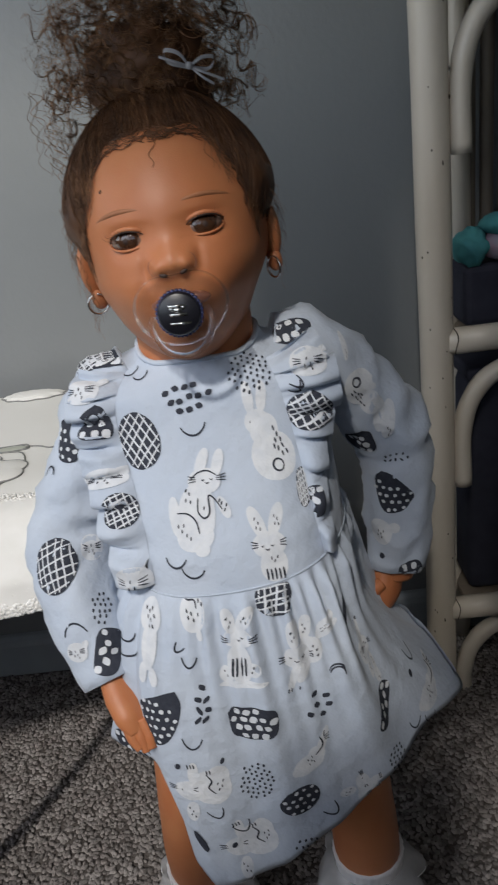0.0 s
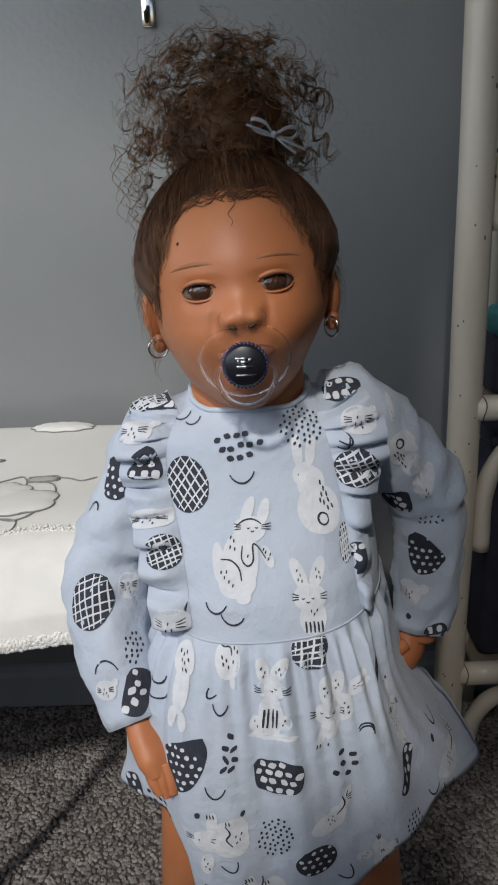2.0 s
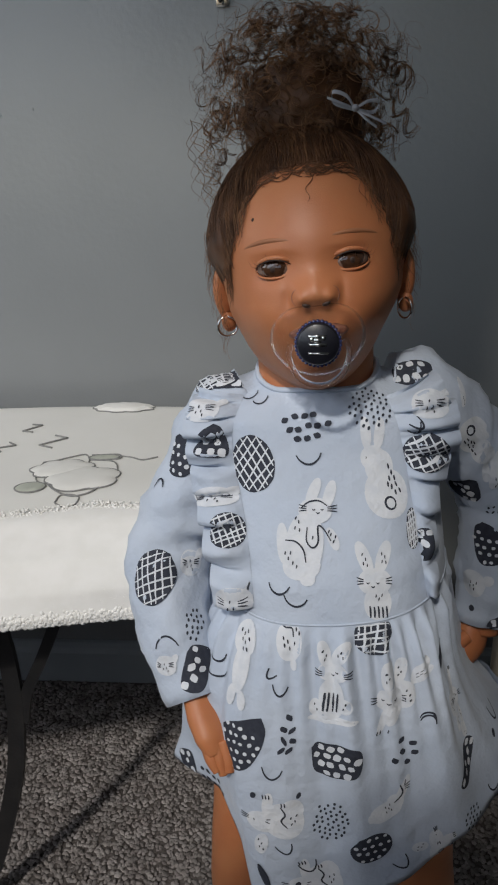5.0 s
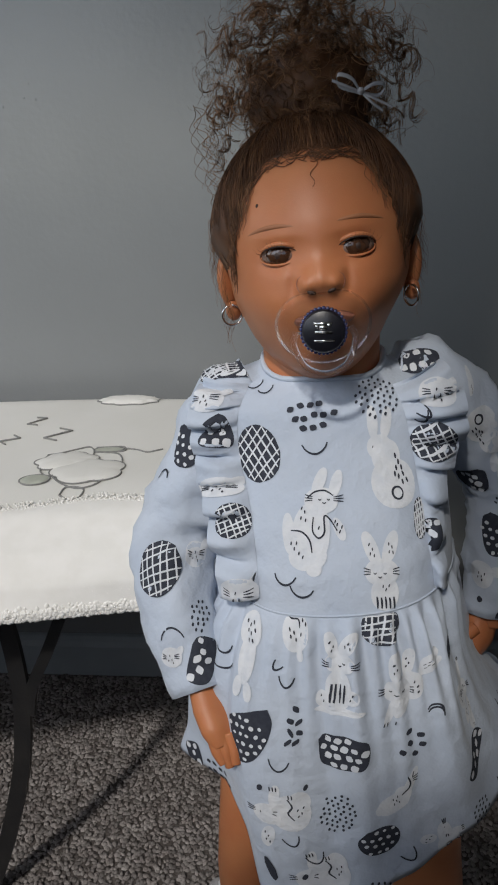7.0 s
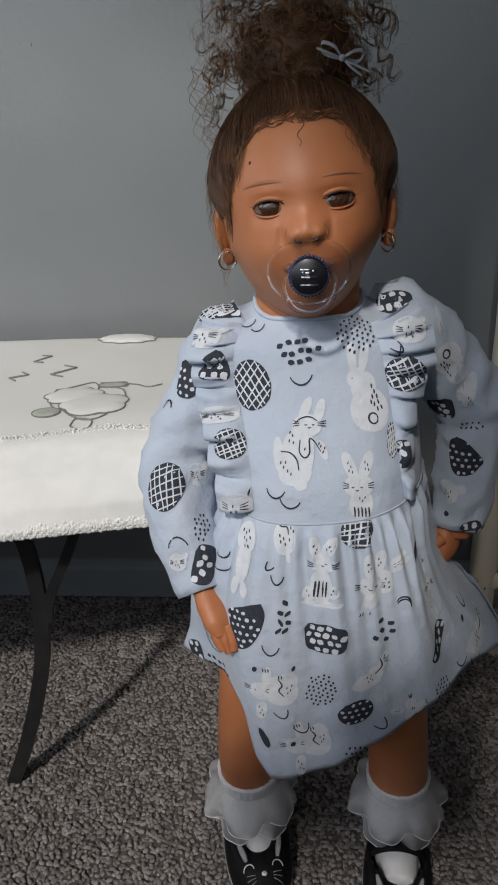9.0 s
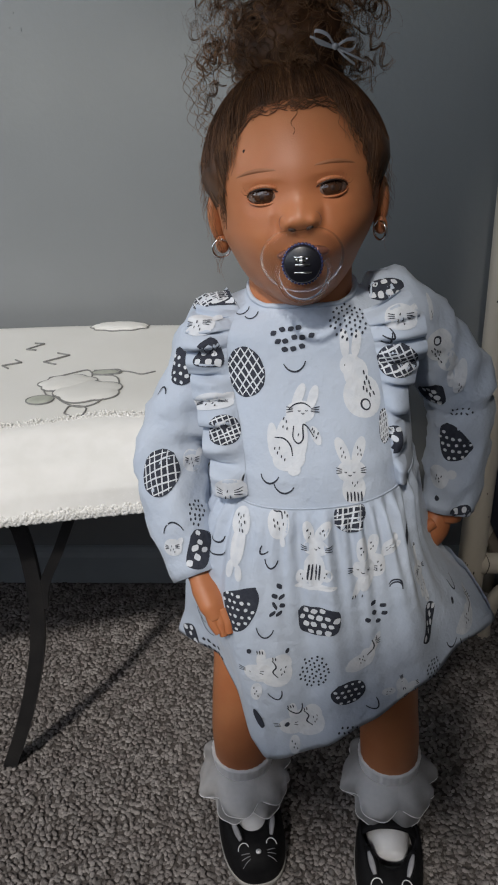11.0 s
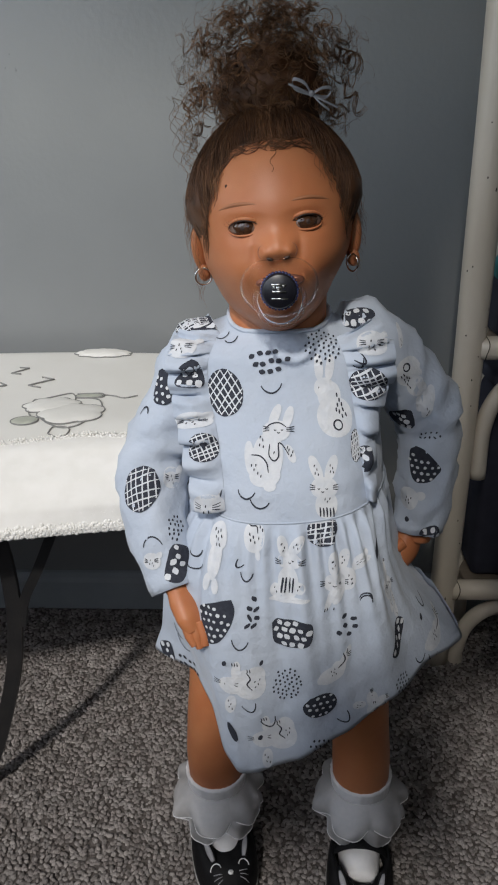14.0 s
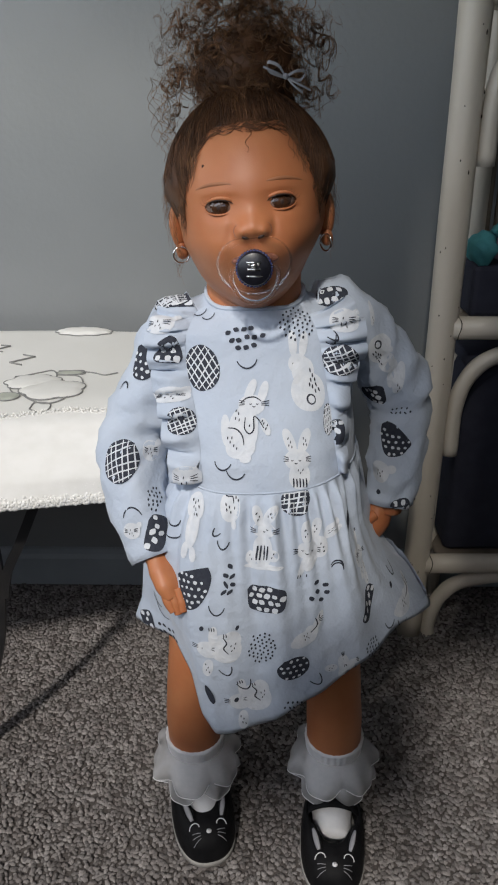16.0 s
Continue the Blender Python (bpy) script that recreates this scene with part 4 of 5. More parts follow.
def ruffle(side, inner, widths, seed, rise):
    """A gathered strip that stands out from the side seam of the bodice."""
    bm = bmesh.new()
    seam = [front_of(TREES["bodice"], p.x, p.z) for p in spline([(x, 0, z) for x, z in inner], 150)]
    for _ in range(40):
        seam = [seam[0]] + [(a + 2 * b + c) / 4 for a, b, c in zip(seam, seam[1:], seam[2:])] + [seam[-1]]
    rings = []
    for k, p in enumerate(seam):
        f = k / 149
        w = float(np.interp(f, np.linspace(0, 1, len(widths)), widths))
        turn = 2 * math.pi * 7.5 * f + seed + 0.9 * math.sin(9 * f + seed)
        wave = 1.5 * math.copysign(abs(math.sin(turn)) ** 0.7, math.sin(turn)) + 0.45 * math.sin(2.3 * turn)
        row = []
        for j in range(9):
            t = j / 8
            out = Vector((side * w * t, -0.005 * math.sin(math.pi * t) - 0.0062 * wave * t ** 0.8 + 0.012 * t * t - 0.0006, 0.0045 * math.cos(turn) * t - 0.004 * t * t + rise * (1 - f) ** 3 * t))
            row.append(p + out)
        rings.append(row)
    loft(bm, rings, False)
    loft(bm, [[q + Vector((0, 0.0012, 0)) for q in row][::-1] for row in rings], False)
    return part("ruffle", bm, M_DRESS, dress)


ruffle_a = ruffle(-1, [(-0.070, 0.612), (-0.077, 0.596), (-0.076, 0.57), (-0.066, 0.53), (-0.061, 0.485)], (0.034, 0.038, 0.035, 0.034, 0.033, 0.028), 0.4, 0.006)
ruffle_b = ruffle(1, [(0.032, 0.612), (0.038, 0.598), (0.044, 0.57), (0.050, 0.53), (0.056, 0.49)], (0.030, 0.043, 0.040, 0.021, 0.012, 0.010), 2.1, 0.022)
TREES["ruffle_a"], TREES["ruffle_b"] = surface(ruffle_a), surface(ruffle_b)


# ---- the printed motifs, laid on the cloth ----
import itertools  # noqa: E402


rng = random.Random(21)


class Motif:
    """Collects flat shapes in the plane of the cloth and lays them on its surface."""

    def __init__(self, tree, x, z, wide, high, turn):
        self.tree = tree
        self.place = front_of(tree, x, z)
        total = Vector()
        for i in range(-2, 3):
            for j in range(-2, 3):
                q = tree.find_nearest(self.place + Vector((0.009 * i, 0, 0.009 * j)))[1]
                total += q if q.y < 0 else -q
        self.n = total.normalized()
        self.u = (Vector((1, 0, 0)) - self.n * self.n.x).normalized()
        self.v = self.u.cross(self.n) * -1
        if self.v.z < 0:
            self.v = -self.v
        self.w, self.h, self.turn = wide, high, radians(turn)
        self.bm = bmesh.new()
        self.level = 0

    def lay(self, a, b, lift):
        a, b = a * self.w, b * self.h
        c, s = math.cos(self.turn), math.sin(self.turn)
        q = self.place + self.u * (a * c + b * s) + self.v * (b * c - a * s)
        hit = self.tree.ray_cast(q + self.n * 0.03, -self.n, 0.055)
        if hit[0] is None:
            hit = self.tree.find_nearest(q)
        n = hit[1] if hit[1].dot(self.n) > 0 else -hit[1]
        return hit[0] + n * lift

    def patch(self, outline, mat, lift):
        """A filled shape given by its outline round its middle."""
        self.level += 1
        lift += 0.000012 * self.level
        cx, cy = (sum(p[k] for p in outline) / len(outline) for k in (0, 1))
        size = max(max(abs(p[0] - cx) * self.w, abs(p[1] - cy) * self.h) for p in outline)
        steps = max(1, min(6, int(size / 0.0035)))
        rings = []
        for k in range(steps):
            f = 1 - k / steps
            rings.append([self.lay(cx + (a - cx) * f, cy + (b - cy) * f, lift) for a, b in outline])
        made = loft(self.bm, rings, True, (False, False), mat)
        mid = self.bm.verts.new(self.lay(cx, cy, lift))
        for i in range(len(outline)):
            self.bm.faces.new((made[-1][i], made[-1][(i + 1) % len(outline)], mid)).material_index = mat

    def oval(self, cx, cy, rx, ry, turn, mat, lift, power=2.0, count=22, rough=0.0):
        c, s = math.cos(turn), math.sin(turn)
        pts = []
        for i in range(count):
            a = 2 * math.pi * i / count
            f = 1 + rough * rng.uniform(-1, 1)
            p = rx * f * math.copysign(abs(math.cos(a)) ** (2 / power), math.cos(a))
            q = ry * f * math.copysign(abs(math.sin(a)) ** (2 / power), math.sin(a))
            pts.append((cx + p * c - q * s, cy + p * s + q * c))
        self.patch(pts, mat, lift)

    def line(self, points, width, mat, lift):
        """A strip along the points; width in metres."""
        self.level += 1
        lift += 0.000012 * self.level
        rows = []
        for k, (a, b) in enumerate(points):
            a0, b0 = points[max(0, k - 1)]
            a1, b1 = points[min(len(points) - 1, k + 1)]
            dx, dy = (a1 - a0) * self.w, (b1 - b0) * self.h
            d = math.hypot(dx, dy) or 1
            taper = width * (0.6 + 0.4 * math.sin(math.pi * k / (len(points) - 1)))
            ox, oy = -dy / d * taper / 2 / self.w, dx / d * taper / 2 / self.h
            rows.append([self.lay(a + ox, b + oy, lift), self.lay(a - ox, b - oy, lift)])
        loft(self.bm, rows, False, (False, False), mat)


class Design:
    """Draws one printed design inside a box of its own units, x to the right and y down."""

    def __init__(self, motif, wide, high, lo, hi):
        self.m, self.wide, self.high, self.lo, self.hi = motif, wide, high, lo, hi
        self.metres = motif.w / wide

    def at(self, x, y):
        return x / self.wide - 0.5, 0.5 - y / self.high

    def oval(self, x, y, rx, ry, lean=0, ink=False, power=2.15, count=24):
        t = radians(lean)
        pts = []
        for i in range(count):
            a = 2 * math.pi * i / count
            p = rx * math.copysign(abs(math.cos(a)) ** (2 / power), math.cos(a))
            q = ry * math.copysign(abs(math.sin(a)) ** (2 / power), math.sin(a))
            pts.append(self.at(x + p * math.cos(t) - q * math.sin(t), y + p * math.sin(t) + q * math.cos(t)))
        self.m.patch(pts, 0 if ink else 1, self.hi if ink else self.lo)

    def stroke(self, points, width=0.0012):
        path = spline([(x, y, 0) for x, y in points], 4 * len(points))
        self.m.line([self.at(p.x, p.y) for p in path], width, 0, self.hi)

    def fur(self, spots, long=5.5, lean=10):
        for x, y in spots:
            self.oval(x, y, long * 0.36, long, lean + rng.uniform(-14, 14), True, 2.0, 8)

    def whiskers(self, x, y, side, long=18):
        for k in (-1, 0, 1):
            self.stroke([(x, y + 5 * k), (x + side * long * 0.5, y + 6.5 * k - 1), (x + side * long, y + 9 * k - 2)], 0.00085)

    def face(self, x, y, gap=13):
        for e in (-1, 1):
            self.stroke([(x + e * gap - 4, y), (x + e * gap, y + 3), (x + e * gap + 4, y)], 0.0008)
        self.stroke([(x - 5, y + 9), (x, y + 12), (x + 5, y + 9)], 0.0009)


def bunny_sitting(d):
    d.oval(74, 178, 50, 86, 6)
    d.oval(17, 172, 16, 54, -4)
    d.oval(66, 230, 50, 40)
    d.oval(102, 88, 44, 36)
    d.oval(98, 36, 15, 40, 22)
    d.oval(140, 44, 15, 40, 16)
    d.oval(148, 163, 13, 32, -22)
    d.oval(82, 266, 20, 18)
    d.stroke([(66, 80), (86, 64), (112, 61), (134, 75)])
    d.whiskers(134, 84, 1, 26)
    d.whiskers(80, 82, -1, 20)
    d.face(110, 84, 11)
    d.stroke([(82, 132), (80, 168), (95, 186), (110, 172), (110, 130), (125, 138), (143, 168)])
    d.stroke([(24, 165), (52, 170), (72, 192), (78, 224)])
    d.fur([(24, 198), (32, 212), (44, 224), (38, 198), (54, 234), (52, 108), (60, 118), (50, 134), (62, 140), (143, 152), (150, 170), (138, 144), (155, 158), (96, 160)])


def bunny_back(d):
    d.oval(70, 200, 59, 67)
    d.oval(52, 130, 38, 46)
    d.oval(36, 107, 33, 33)
    d.oval(16, 42, 14, 44, -6)
    d.oval(52, 42, 14, 42, 6)
    d.stroke([(78 + 14 * math.cos(a), 226 + 16 * math.sin(a)) for a in [k * math.pi / 5 for k in range(11)]], 0.0016)
    d.fur([(76, 128), (84, 144), (92, 158), (78, 160), (96, 174), (84, 182), (106, 190), (94, 196), (74, 176)], 8, -14)
    d.fur([(18, 107)], 3.5, 0)


def bunny_front(d):
    d.oval(52, 104, 45, 35)
    d.oval(25, 44, 18, 47, -20)
    d.oval(76, 40, 18, 46, 20)
    d.oval(60, 158, 37, 44)
    d.whiskers(22, 104, -1)
    d.whiskers(80, 102, 1)
    d.face(46, 106)
    d.fur([(20, 34), (28, 46), (22, 58), (32, 62), (72, 32), (80, 40), (72, 52), (82, 54), (54, 140), (62, 148), (70, 138)], 5)
    for k in range(5):
        d.stroke([(38 + 11 * k, 166 + 2 * (k % 2)), (40 + 11 * k, 180), (41 + 11 * k, 196)], 0.0014)


def bunny_standing(d):
    d.oval(47, 36, 16, 36, -14)
    d.oval(90, 32, 17, 38, 32)
    d.oval(70, 80, 38, 29)
    d.oval(66, 155, 34, 56)
    d.oval(25, 185, 21, 25)
    d.oval(100, 170, 20, 22)
    d.oval(67, 214, 67, 11)
    d.face(70, 80, 12)
    d.whiskers(42, 86, -1)
    d.whiskers(100, 84, 1)
    for x in (46, 56, 70, 82):
        d.stroke([(x + 2, 138), (x, 160), (x - 3, 190)], 0.0016)
    d.fur([(20, 176), (28, 190), (104, 162), (98, 176), (42, 28), (50, 40), (46, 50), (94, 24), (86, 34), (98, 36)], 4.5)


def bunny_crouching(d):
    d.oval(45, 44, 15, 42)
    d.oval(80, 40, 15, 42, 10)
    d.oval(52, 115, 38, 32)
    d.oval(88, 105, 33, 42)
    d.oval(37, 172, 12, 44, 22)
    d.oval(66, 160, 13, 36, 30)
    d.whiskers(20, 114, -1)
    d.whiskers(74, 118, 1, 24)
    d.face(50, 112, 14)
    d.fur([(42, 36), (48, 48), (44, 58), (78, 30), (84, 40), (78, 52), (98, 92), (106, 104), (96, 118), (108, 120)], 4.5)
    for x in (18, 26, 52):
        d.stroke([(x, 202), (x - 1, 208), (x - 2, 213)], 0.0009)


def bunny_hanging(d):
    d.oval(64, 48, 31, 48)
    d.oval(52, 120, 24, 70, 14)
    d.oval(16, 192, 13, 30, 22)
    d.oval(46, 206, 11, 26, 8)
    d.fur([(52, 26), (62, 36), (74, 30), (56, 50), (68, 58), (80, 50), (62, 74), (74, 76)], 6, 0)


def bunny_round(d):
    d.oval(36, 52, 35, 52)
    d.oval(46, 112, 10, 16)
    d.stroke([(14, 4), (26, 16), (44, 18), (48, 40)])
    d.fur([(22, 44), (32, 52), (24, 62), (36, 70), (52, 56), (56, 20), (64, 30)], 6, 0)


def bunny_reclining(d):
    d.oval(118, 88, 52, 60)
    d.oval(62, 96, 43, 35)
    d.oval(76, 34, 14, 36, 8)
    d.oval(138, 56, 30, 40, 10)
    d.oval(56, 176, 18, 40, 12)
    d.whiskers(26, 88, -1, 22)
    d.stroke([(72, 86), (84, 84)], 0.0009)
    d.stroke([(70, 92), (82, 98)], 0.0009)
    d.fur([(40, 92)], 4, 0)
    d.stroke([(110, 40), (122, 64), (112, 86), (128, 108)], 0.0014)
    for x in (64, 72, 80, 112, 120):
        d.stroke([(x, 4 if x < 100 else 26), (x + 1, 12 if x < 100 else 34), (x + 1, 18 if x < 100 else 40)], 0.001)
    d.fur([(136, 74), (146, 84), (138, 94), (150, 66), (50, 160), (58, 172), (52, 186), (62, 192)], 5)


def bunny_diving(d):
    d.oval(50, 94, 45, 30, -20)
    d.oval(16, 106, 15, 15)
    d.oval(92, 40, 13, 48, 22)
    d.oval(74, 70, 24, 26)
    d.stroke([(84, 16), (92, 44), (72, 72)], 0.0013)
    d.stroke([(100, 6), (98, 16), (97, 24)], 0.001)
    d.whiskers(98, 28, 1, 16)
    d.fur([(48, 80), (58, 86), (52, 96), (66, 92), (60, 74)], 4.5, -20)


def bunny_face(d):
    d.oval(50, 52, 46, 40)
    d.oval(84, 28, 14, 26, 40)
    d.whiskers(62, 48, 1, 22)
    d.whiskers(30, 52, -1, 18)
    d.fur([(44, 46), (52, 60), (38, 64), (58, 72)], 5)


def bunny_paw(d):
    d.oval(40, 50, 38, 44)
    d.oval(84, 34, 16, 18)
    d.fur([(34, 46), (44, 54), (32, 60), (46, 66), (52, 46)], 5)


def bunny_limb(d):
    d.oval(50, 50, 24, 50, 14)
    d.fur([(44, 70), (52, 78), (48, 88)], 5)


# design, width and height of its box
DESIGNS = {"sitting": (bunny_sitting, 164, 284), "back": (bunny_back, 130, 267), "front": (bunny_front, 105, 200), "standing": (bunny_standing, 135, 225), "crouching": (bunny_crouching, 120, 215),
           "hanging": (bunny_hanging, 96, 230), "round": (bunny_round, 80, 128), "reclining": (bunny_reclining, 170, 216), "diving": (bunny_diving, 112, 130), "face": (bunny_face, 100, 100),
           "paw": (bunny_paw, 100, 100), "limb": (bunny_limb, 100, 100)}
# outlines of the dark pebbled patches, from the top round by the right
PATCHES = {"cobble": ((-0.5, 0.30), (-0.36, 0.46), (0.0, 0.5), (0.38, 0.44), (0.5, 0.2), (0.46, -0.28), (0.25, -0.47), (-0.2, -0.5), (-0.45, -0.36)),
           "slice": ((0.42, 0.5), (0.5, 0.27), (0.38, -0.08), (0.10, -0.41), (-0.22, -0.5), (-0.34, -0.38), (-0.46, 0.06), (-0.46, 0.24), (-0.06, 0.39)),
           "wedge": ((-0.33, 0.5), (0.02, 0.38), (0.47, -0.08), (0.42, -0.30), (0.17, -0.48), (-0.23, -0.49), (-0.43, -0.25), (-0.5, 0.33)),
           "dome": ((0.1, 0.5), (0.34, 0.36), (0.5, -0.1), (0.46, -0.4), (0.1, -0.48), (-0.4, -0.42), (-0.5, -0.2), (-0.28, 0.2)),
           "seeded": ((-0.3, 0.42), (0.0, 0.5), (0.32, 0.44), (0.5, 0.16), (0.47, -0.2), (0.2, -0.48), (-0.16, -0.5), (-0.42, -0.3), (-0.5, 0.05))}

turnstile = itertools.cycle(range(4))


def draw_motif(kind, region, x, z, wide, high, turn):
    m = Motif(TREES[region], x, z, wide, high, turn)
    base = 0.00012 * next(turnstile)
    lo, hi = 0.00035 + base, 0.0006 + base
    if kind in DESIGNS:
        draw, w, h = DESIGNS[kind]
        draw(Design(m, w, h, lo, hi))
    elif kind == "basket":
        m.oval(0, 0, 0.5, 0.5, 0, 0, lo, 2.15, 30, 0.015)
        for way, count in ((22, 6), (-66, 6)):
            t = radians(way + rng.uniform(-4, 4))
            for n in range(count):
                o = -0.40 + 0.80 * n / (count - 1) + rng.uniform(-0.02, 0.02)
                half = math.sqrt(max(0.0, 0.24 - o * o))
                bend = rng.uniform(-0.03, 0.03)
                pts = [((o + bend * math.sin(3 * q)) * math.cos(t) - q * math.sin(t), (o + bend * math.sin(3 * q)) * math.sin(t) + q * math.cos(t)) for q in [half * (2 * k / 10 - 1) for k in range(11)]]
                m.line(pts, 0.00125, 1, hi)
    elif kind in PATCHES:
        shape = PATCHES[kind]
        edge = [(p.x, p.y) for p in spline([(a, b, 0) for a, b in shape + shape[:1]], 37)][:36]
        m.patch(edge, 0, lo)
        small = kind in ("slice", "wedge", "seeded")
        pitch = 0.0056 if small else 0.0064
        n, k = max(2, int(wide / pitch)), max(2, int(high / pitch))
        for i in range(-1, n + 1):
            for j in range(k):
                a, b = (i + 0.5 + 0.5 * (j % 2)) / n - 0.5, (j + 0.5) / k - 0.5
                a, b = a + rng.uniform(-0.12, 0.12) / n, b + rng.uniform(-0.12, 0.12) / k
                if kind == "wedge" and b > 0.12 + 0.3 * (a < -0.2):
                    continue
                if kind == "slice" and a + b > 0.46:
                    continue
                # keep clear of the rim
                gap = min(math.hypot((a - p) * wide, (b - q) * high) for p, q in edge)
                inside = sum((edge[e - 1][1] > b) != (edge[e][1] > b) and a < (edge[e][0] - edge[e - 1][0]) * (b - edge[e - 1][1]) / (edge[e][1] - edge[e - 1][1]) + edge[e - 1][0] for e in range(36)) % 2
                r = pitch * (0.27 if small else 0.38) * rng.uniform(0.85, 1.12)
                if inside and gap > r * 0.95:
                    m.oval(a, b, r / wide, r * rng.uniform(0.85, 1.1) / high, rng.uniform(-0.4, 0.4), 1, hi, 2.2 if small else 3.0, 10, 0.06)
    elif kind in ("dots", "speck"):
        pitch = 0.0066 if kind == "dots" else 0.0039
        n, k = max(2, int(wide / pitch)), max(2, int(high / pitch))
        for i in range(n):
            for j in range(k):
                a, b = (i + 0.5 + 0.3 * (j % 2)) / n - 0.5 + rng.uniform(-0.1, 0.1) / n, (j + 0.5) / k - 0.5 + rng.uniform(-0.14, 0.14) / k
                if a * a + b * b < 0.25:
                    r = pitch * (0.37 if kind == "dots" else 0.23)
                    m.oval(a, b, r / wide, r * (0.85 if kind == "dots" else 1.5) / high, rng.uniform(-0.35, 0.35), 0, lo, 3.0 if kind == "dots" else 2.2, 10, 0.06)
    elif kind == "smile":
        m.line([(-0.5 + k / 12, 0.5 - 1.0 * math.sin(math.pi * k / 12) ** 0.65) for k in range(13)], 0.0015, 0, lo)
    else:
        m.oval(0, 0, 0.5, 0.5, 0, 0, lo, 2.0, 16, 0.05)
    owner = {"bodice": bodice, "skirt": skirt, "sleeve_a": sleeve_a, "sleeve_b": sleeve_b, "ruffle_a": ruffle_a, "ruffle_b": ruffle_b}[region]
    part("printed_motif", m.bm, [M_INK, M_WHITE], owner)


# kind, place across and height, width, height, turn in degrees
for row in (
    ("basket", "bodice", -0.0623, 0.5727, 0.0313, 0.0409, -20),
    ("dots", "bodice", -0.0253, 0.5981, 0.0342, 0.0229, -8),
    ("smile", "bodice", -0.0228, 0.5777, 0.0173, 0.0073, -6),
    ("sitting", "bodice", -0.0243, 0.537, 0.0419, 0.0725, 0),
    ("back", "bodice", 0.028, 0.5708, 0.034, 0.0698, 0),
    ("front", "bodice", 0.0198, 0.5102, 0.0262, 0.05, 0),
    ("smile", "bodice", -0.0436, 0.5022, 0.0152, 0.0064, 8),
    ("smile", "bodice", -0.0325, 0.4962, 0.0159, 0.0063, 8),
    ("smile", "bodice", -0.065, 0.612, 0.0125, 0.0056, -10),
    ("smile", "bodice", -0.0571, 0.6109, 0.0117, 0.0063, -10),
    ("speck", "bodice", 0.0196, 0.6086, 0.0305, 0.0347, 20),
    ("basket", "skirt", 0.0186, 0.4778, 0.0251, 0.0263, 20),
    ("dome", "ruffle_a", -0.0923, 0.5839, 0.0245, 0.0245, 0),
    ("basket", "ruffle_a", -0.0796, 0.5306, 0.0265, 0.0249, 0),
    ("face", "ruffle_a", -0.0999, 0.6072, 0.0292, 0.0259, 10),
):
    draw_motif(*row)
for row in (
    ("face", "ruffle_a", -0.0899, 0.5489, 0.0392, 0.0176, 0),
    ("face", "ruffle_a", -0.0754, 0.4888, 0.029, 0.0298, 0),
    ("wedge", "sleeve_a", -0.1165, 0.5697, 0.0239, 0.0309, 20),
    ("smile", "sleeve_a", -0.1349, 0.5494, 0.01, 0.0068, 190),
    ("basket", "sleeve_a", -0.1371, 0.4915, 0.031, 0.0409, 10),
    ("speck", "sleeve_a", -0.1064, 0.4598, 0.0165, 0.0247, 0),
    ("cobble", "sleeve_a", -0.1037, 0.4338, 0.0191, 0.0328, 10),
    ("smile", "sleeve_a", -0.1258, 0.4521, 0.017, 0.0082, 170),
    ("face", "sleeve_a", -0.126, 0.4355, 0.0165, 0.0192, 0),
    ("face", "sleeve_a", -0.1112, 0.4951, 0.0198, 0.024, 0),
    ("back", "sleeve_b", 0.1044, 0.5603, 0.0275, 0.0551, 165),
    ("limb", "sleeve_b", 0.1203, 0.5439, 0.022, 0.0322, 0),
    ("dome", "sleeve_b", 0.0981, 0.5261, 0.0272, 0.0257, 0),
    ("speck", "sleeve_b", 0.1257, 0.5085, 0.0224, 0.0085, -10),
    ("wedge", "sleeve_b", 0.1235, 0.4775, 0.0307, 0.0369, 0),
):
    draw_motif(*row)
for row in (
    ("paw", "sleeve_b", 0.1126, 0.4403, 0.0268, 0.0268, 0),
    ("ink", "sleeve_b", 0.111, 0.4177, 0.0048, 0.0054, 0),
    ("cobble", "sleeve_b", 0.1338, 0.4028, 0.0204, 0.0143, -15),
    ("limb", "sleeve_b", 0.0903, 0.6067, 0.0114, 0.0241, -15),
    ("face", "ruffle_b", 0.0607, 0.612, 0.0287, 0.0274, 0),
    ("basket", "ruffle_b", 0.0577, 0.5792, 0.0322, 0.0235, 0),
    ("smile", "ruffle_b", 0.0513, 0.5995, 0.0078, 0.0091, -50),
    ("basket", "bodice", 0.0465, 0.534, 0.0103, 0.0284, 0),
    ("cobble", "ruffle_b", 0.0552, 0.527, 0.0109, 0.0216, 0),
    ("hanging", "skirt", -0.0706, 0.4495, 0.0248, 0.0601, 0),
    ("round", "skirt", -0.0355, 0.4677, 0.0204, 0.0324, 0),
    ("standing", "skirt", -0.0084, 0.4471, 0.0341, 0.0568, 0),
    ("crouching", "skirt", 0.0311, 0.4366, 0.0303, 0.0542, 0),
    ("paw", "skirt", 0.0512, 0.4515, 0.0126, 0.0239, 40),
    ("ink", "skirt", 0.0652, 0.4498, 0.0039, 0.0249, 0),
):
    draw_motif(*row)
